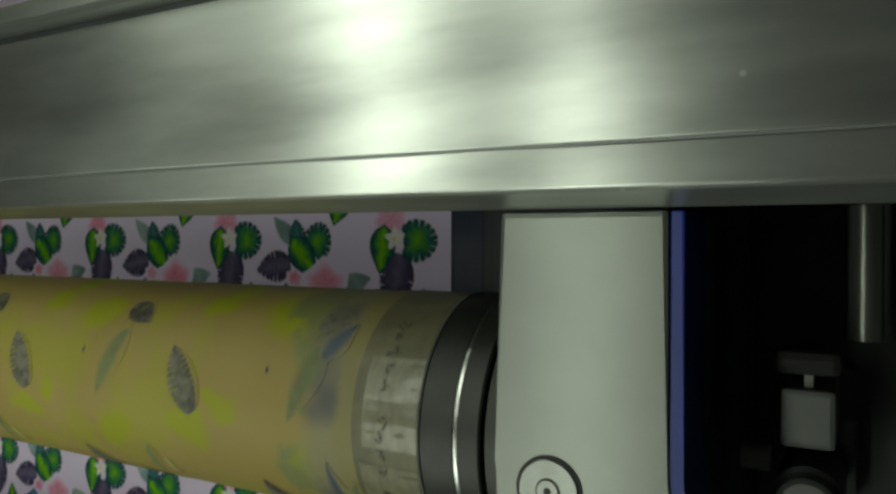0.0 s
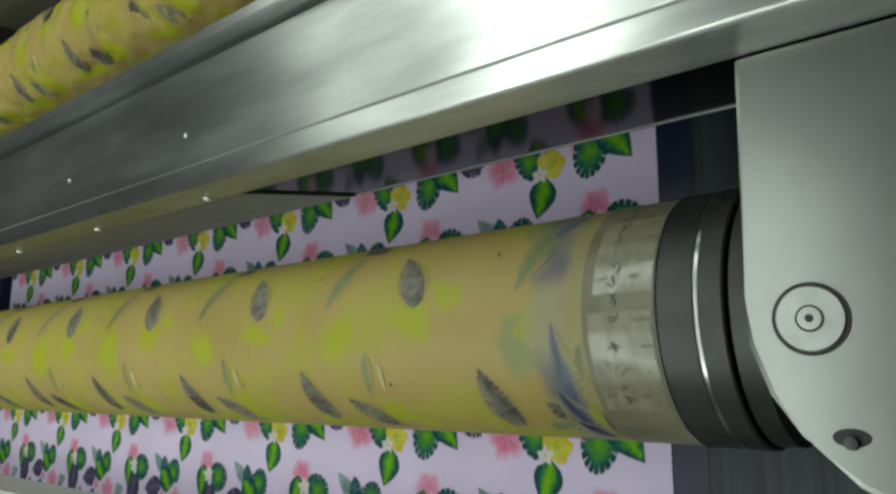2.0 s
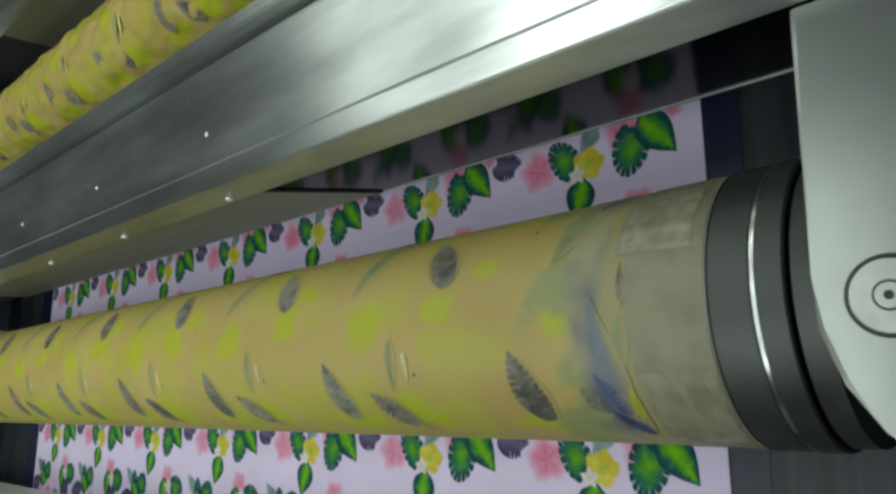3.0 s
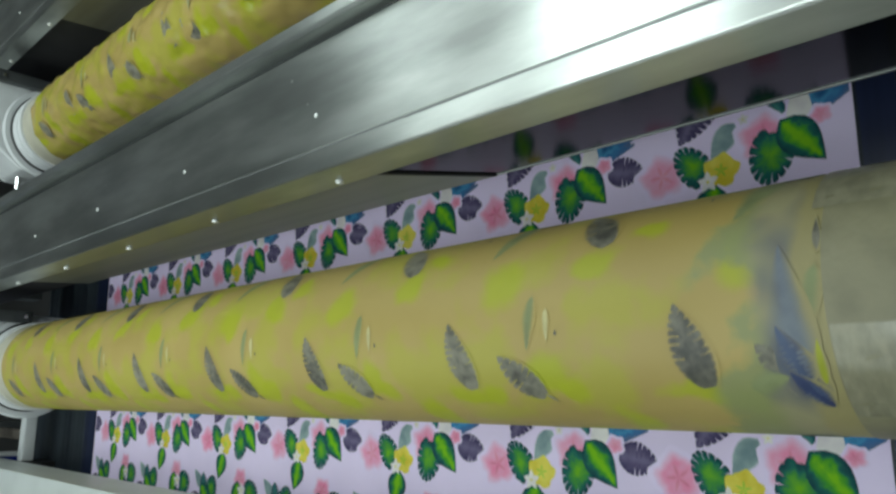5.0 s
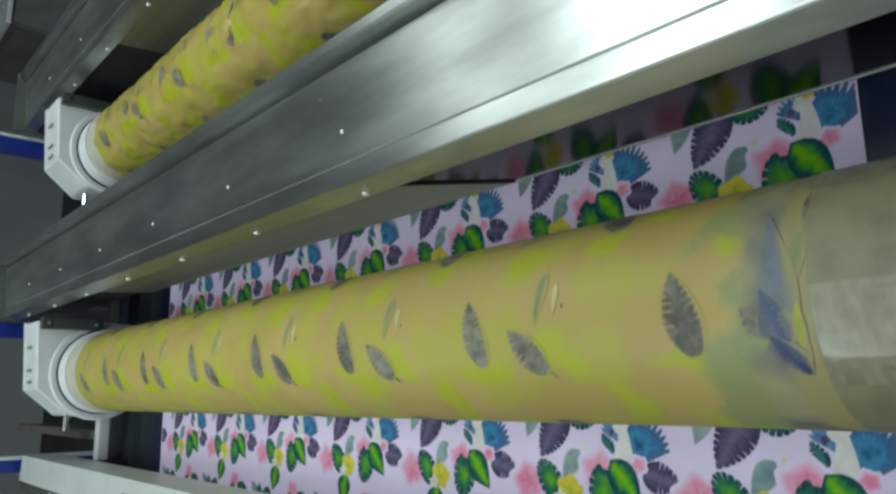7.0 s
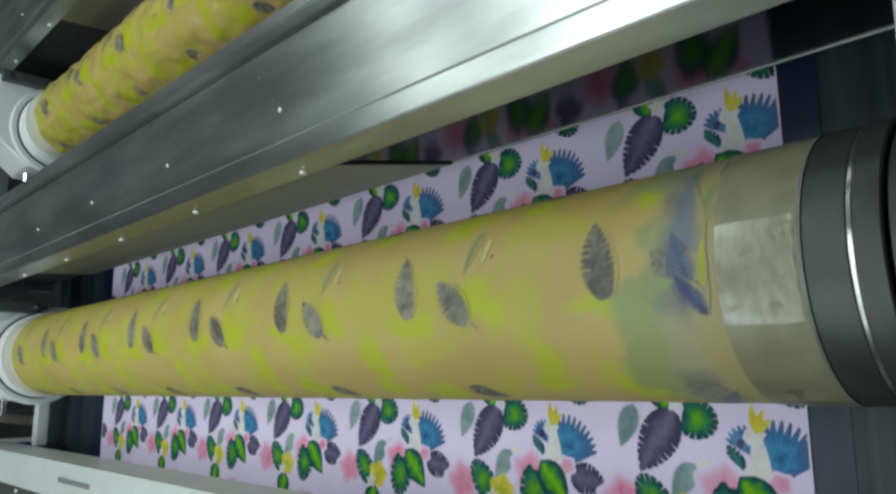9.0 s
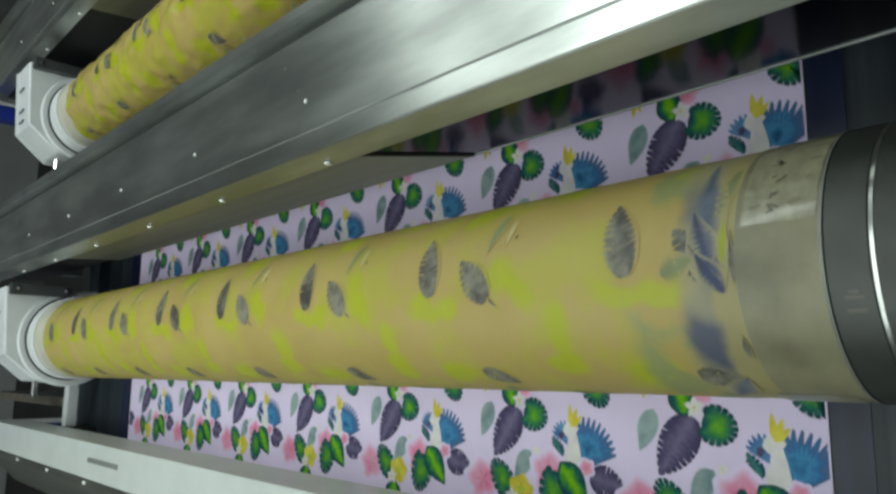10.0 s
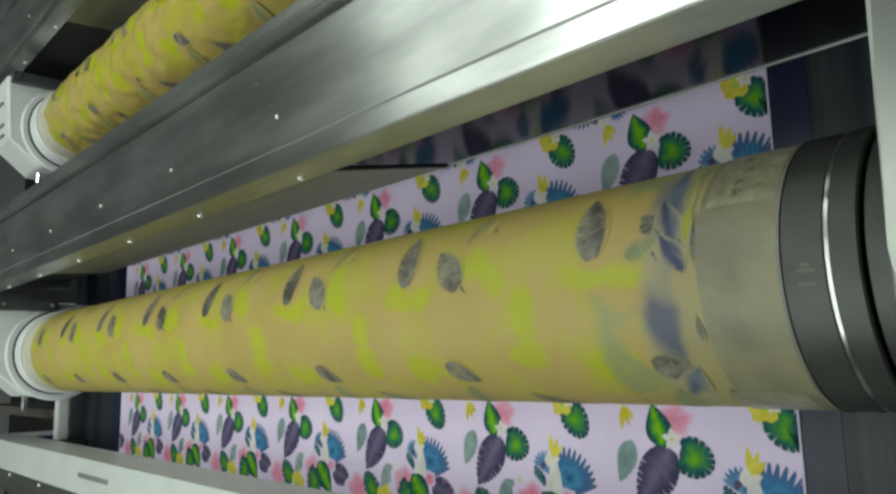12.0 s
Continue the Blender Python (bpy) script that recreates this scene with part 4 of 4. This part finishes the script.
def front_rail():
    t = thing("front_rail", label="pale grey painted machine rail with small screws", category="machine beam")
    part("cover", prism([(-0.238, 0.172), (-0.312, 0.176), (-0.312, 0.06), (-0.25, 0.06), (-0.238, 0.075)], -2.55, 0.62, "x", 0.002), RAIL_PAINT, t, "pale grey top plate")
    part("slope", prism([(-0.3125, 0.1755), (-0.335, 0.166), (-0.42, 0.09), (-0.42, 0.06), (-0.3125, 0.06)], -2.55, 0.62, "x", 0.002), STEEL_DULL, t, "dull steel slope")
    part("slot", box(-1.62, -1.44, -0.278, -0.268, 0.1735, 0.1752), PANEL_GREY, t)
    for k in range(8):
        bm = lathe([(0.0, 0.0), (0.0, 0.005), (0.003, 0.004), (0.003, 0.0)], 10, "z")
        bmesh.ops.translate(bm, verts=bm.verts, vec=(-2.2 + 0.28 * k, -0.323, 0.171))
        part("screw", bm, SCREW, t)
    for x in (-2.5, 0.5):
        part("support", box(x, x + 0.1, -0.38, -0.27, -0.02, 0.061), FRAME_DARK, t)
    return t


front_rail()


def side_post(y, width):
    t = thing("side_post", -2.60, y, 0, "blue painted upright post with a pale edge beside the table", "post", "side posts")
    part("post", box(-0.06, 0.0, -width / 2, width / 2, 0.0, ZB + 0.75, 0.004), BLUE, t)
    part("pale_edge", box(-0.06, 0.0, width / 2 + 0.0005, width / 2 + 0.012, 0.0, ZB + 0.75, 0.002), WHITE_PAINT, t, "pale painted edge")
    part("foot_plate", box(-0.10, 0.04, -width / 2 - 0.03, width / 2 + 0.04, 0.0005, 0.012), FRAME_DARK, t)
    return t


for _y, _w in ((-0.274, 0.038), (0.145, 0.046), (0.748, 0.046)):
    side_post(_y, _w)


def tie_bar(y):
    t = thing("tie_bar", 0, y, ZB, "white tie bar with a black foot on the blanket's edge", "machine part", "tie bars")
    part("bar", box(-2.185, -2.15, -0.238, -0.10, 0.045, 0.075, 0.004), WHITE_PAINT, t)
    part("foot", box(-2.21, -2.12, -0.30, -0.2385, 0.0006, 0.08, 0.004), BLACK, t, "black foot")
    return t


tie_bar(0.0)


def guide_pipe():
    t = thing("guide_rail", 0, 0, ZB, "dull brownish steel rail beside the table", "rail")
    part("rail", box(-3.7, -2.401, -0.205, -0.175, -0.07, -0.04, 0.004), RUST, t)
    part("post", box(-3.6, -3.56, -0.2045, -0.1755, -ZB, -0.0705), FRAME_DARK, t)
    return t


guide_pipe()


def control_cabinet():
    t = thing("control_cabinet", -4.75, 2.15, 0.0, "pale grey control cabinet with a white top beside the machine", "cabinet")
    part("body", box(-0.45, 0.45, -0.2, 0.2, 0.06, ZB + 0.06, 0.008), PANEL_GREY, t)
    part("plinth", box(-0.43, 0.43, -0.18, 0.18, 0.0, 0.0595), FRAME_DARK, t)
    part("top", box(-0.47, 0.47, -0.22, 0.22, ZB + 0.0605, ZB + 0.085, 0.006), WHITE_PAINT, t, "white top")
    for x in (-0.225, 0.225):
        d = part("door", box(x - 0.215, x + 0.215, -0.212, -0.2005, 0.1, ZB + 0.03, 0.004), PANEL_GREY, t)
        part("handle", box(x + 0.15, x + 0.165, -0.235, -0.2125, 0.5, 0.62, 0.003), BLACK, d, "black handle")
    return t


control_cabinet()


def squeegee_valve():
    """The adjusting valve beside the holder arm: a round cap, a block, a side knob and a black grip."""
    t = thing("adjusting_valve", 0.182, -0.035, ZB, "dark metal adjusting valve with round grey cap and black grip", "valve")
    shade_auto(part("cap", lathe([(0.10, 0.0), (0.10, 0.020), (0.117, 0.020), (0.12, 0.017), (0.12, 0.0)], 40, "z"), PANEL_GREY, t, "round grey cap"))
    shade_auto(part("collar", lathe([(0.0, 0.0), (0.0, 0.024), (0.0995, 0.024), (0.0995, 0.0)], 40, "z"), FRAME_DARK, t))
    part("block", box(-0.018, 0.018, 0.036, 0.078, 0.0005, 0.10, 0.004), PANEL_GREY, t)
    bm = lathe([(-0.044, 0.0), (-0.044, 0.010), (-0.0245, 0.010), (-0.0245, 0.0)], 24)
    bmesh.ops.translate(bm, verts=bm.verts, vec=(0, 0.026, 0.095))
    shade_auto(part("side_knob", bm, PANEL_GREY, t))
    part("stem", box(-0.003, 0.003, 0.0785, 0.088, 0.08, 0.09), STEEL_DULL, t)
    part("grip", box(-0.022, 0.022, 0.0885, 0.106, 0.07, 0.105, 0.006), BLACK, t, "black grip")
    part("foot", box(-0.03, 0.03, -0.03, 0.08, -0.031, 0.0), FRAME_DARK, t)
    bm = lathe([(-0.05, 0.0), (-0.05, 0.012), (0.05, 0.012), (0.05, 0.0)], 20)
    bmesh.ops.rotate(bm, verts=bm.verts, matrix=Matrix.Rotation(radians(90), 3, "Z"))
    bmesh.ops.translate(bm, verts=bm.verts, vec=(0.036, 0.160, 0.05))
    shade_auto(part("pipe", bm, ARM_PAINT, t, "pale grey pipe"))
    return t


squeegee_valve()


# ---- moving things ----
def motions():
    walk(CLOTH_WEB, [(0.0, pose(0, 0, ZB)), (6.0, pose(0, -6.0 * SPEED, ZB)), (12.0, pose(0, -12.0 * SPEED, ZB))])
    for ob in SCREENS:
        y = ob.location.y
        rows = []
        for k in range(121):
            s = k * 0.1
            rows.append((s, Matrix.Translation((0, y, ZB + Z_AXIS)) @ Matrix.Rotation(-radians(SPEED_DEG * s), 4, "X")))
        walk(ob, rows)


motions()
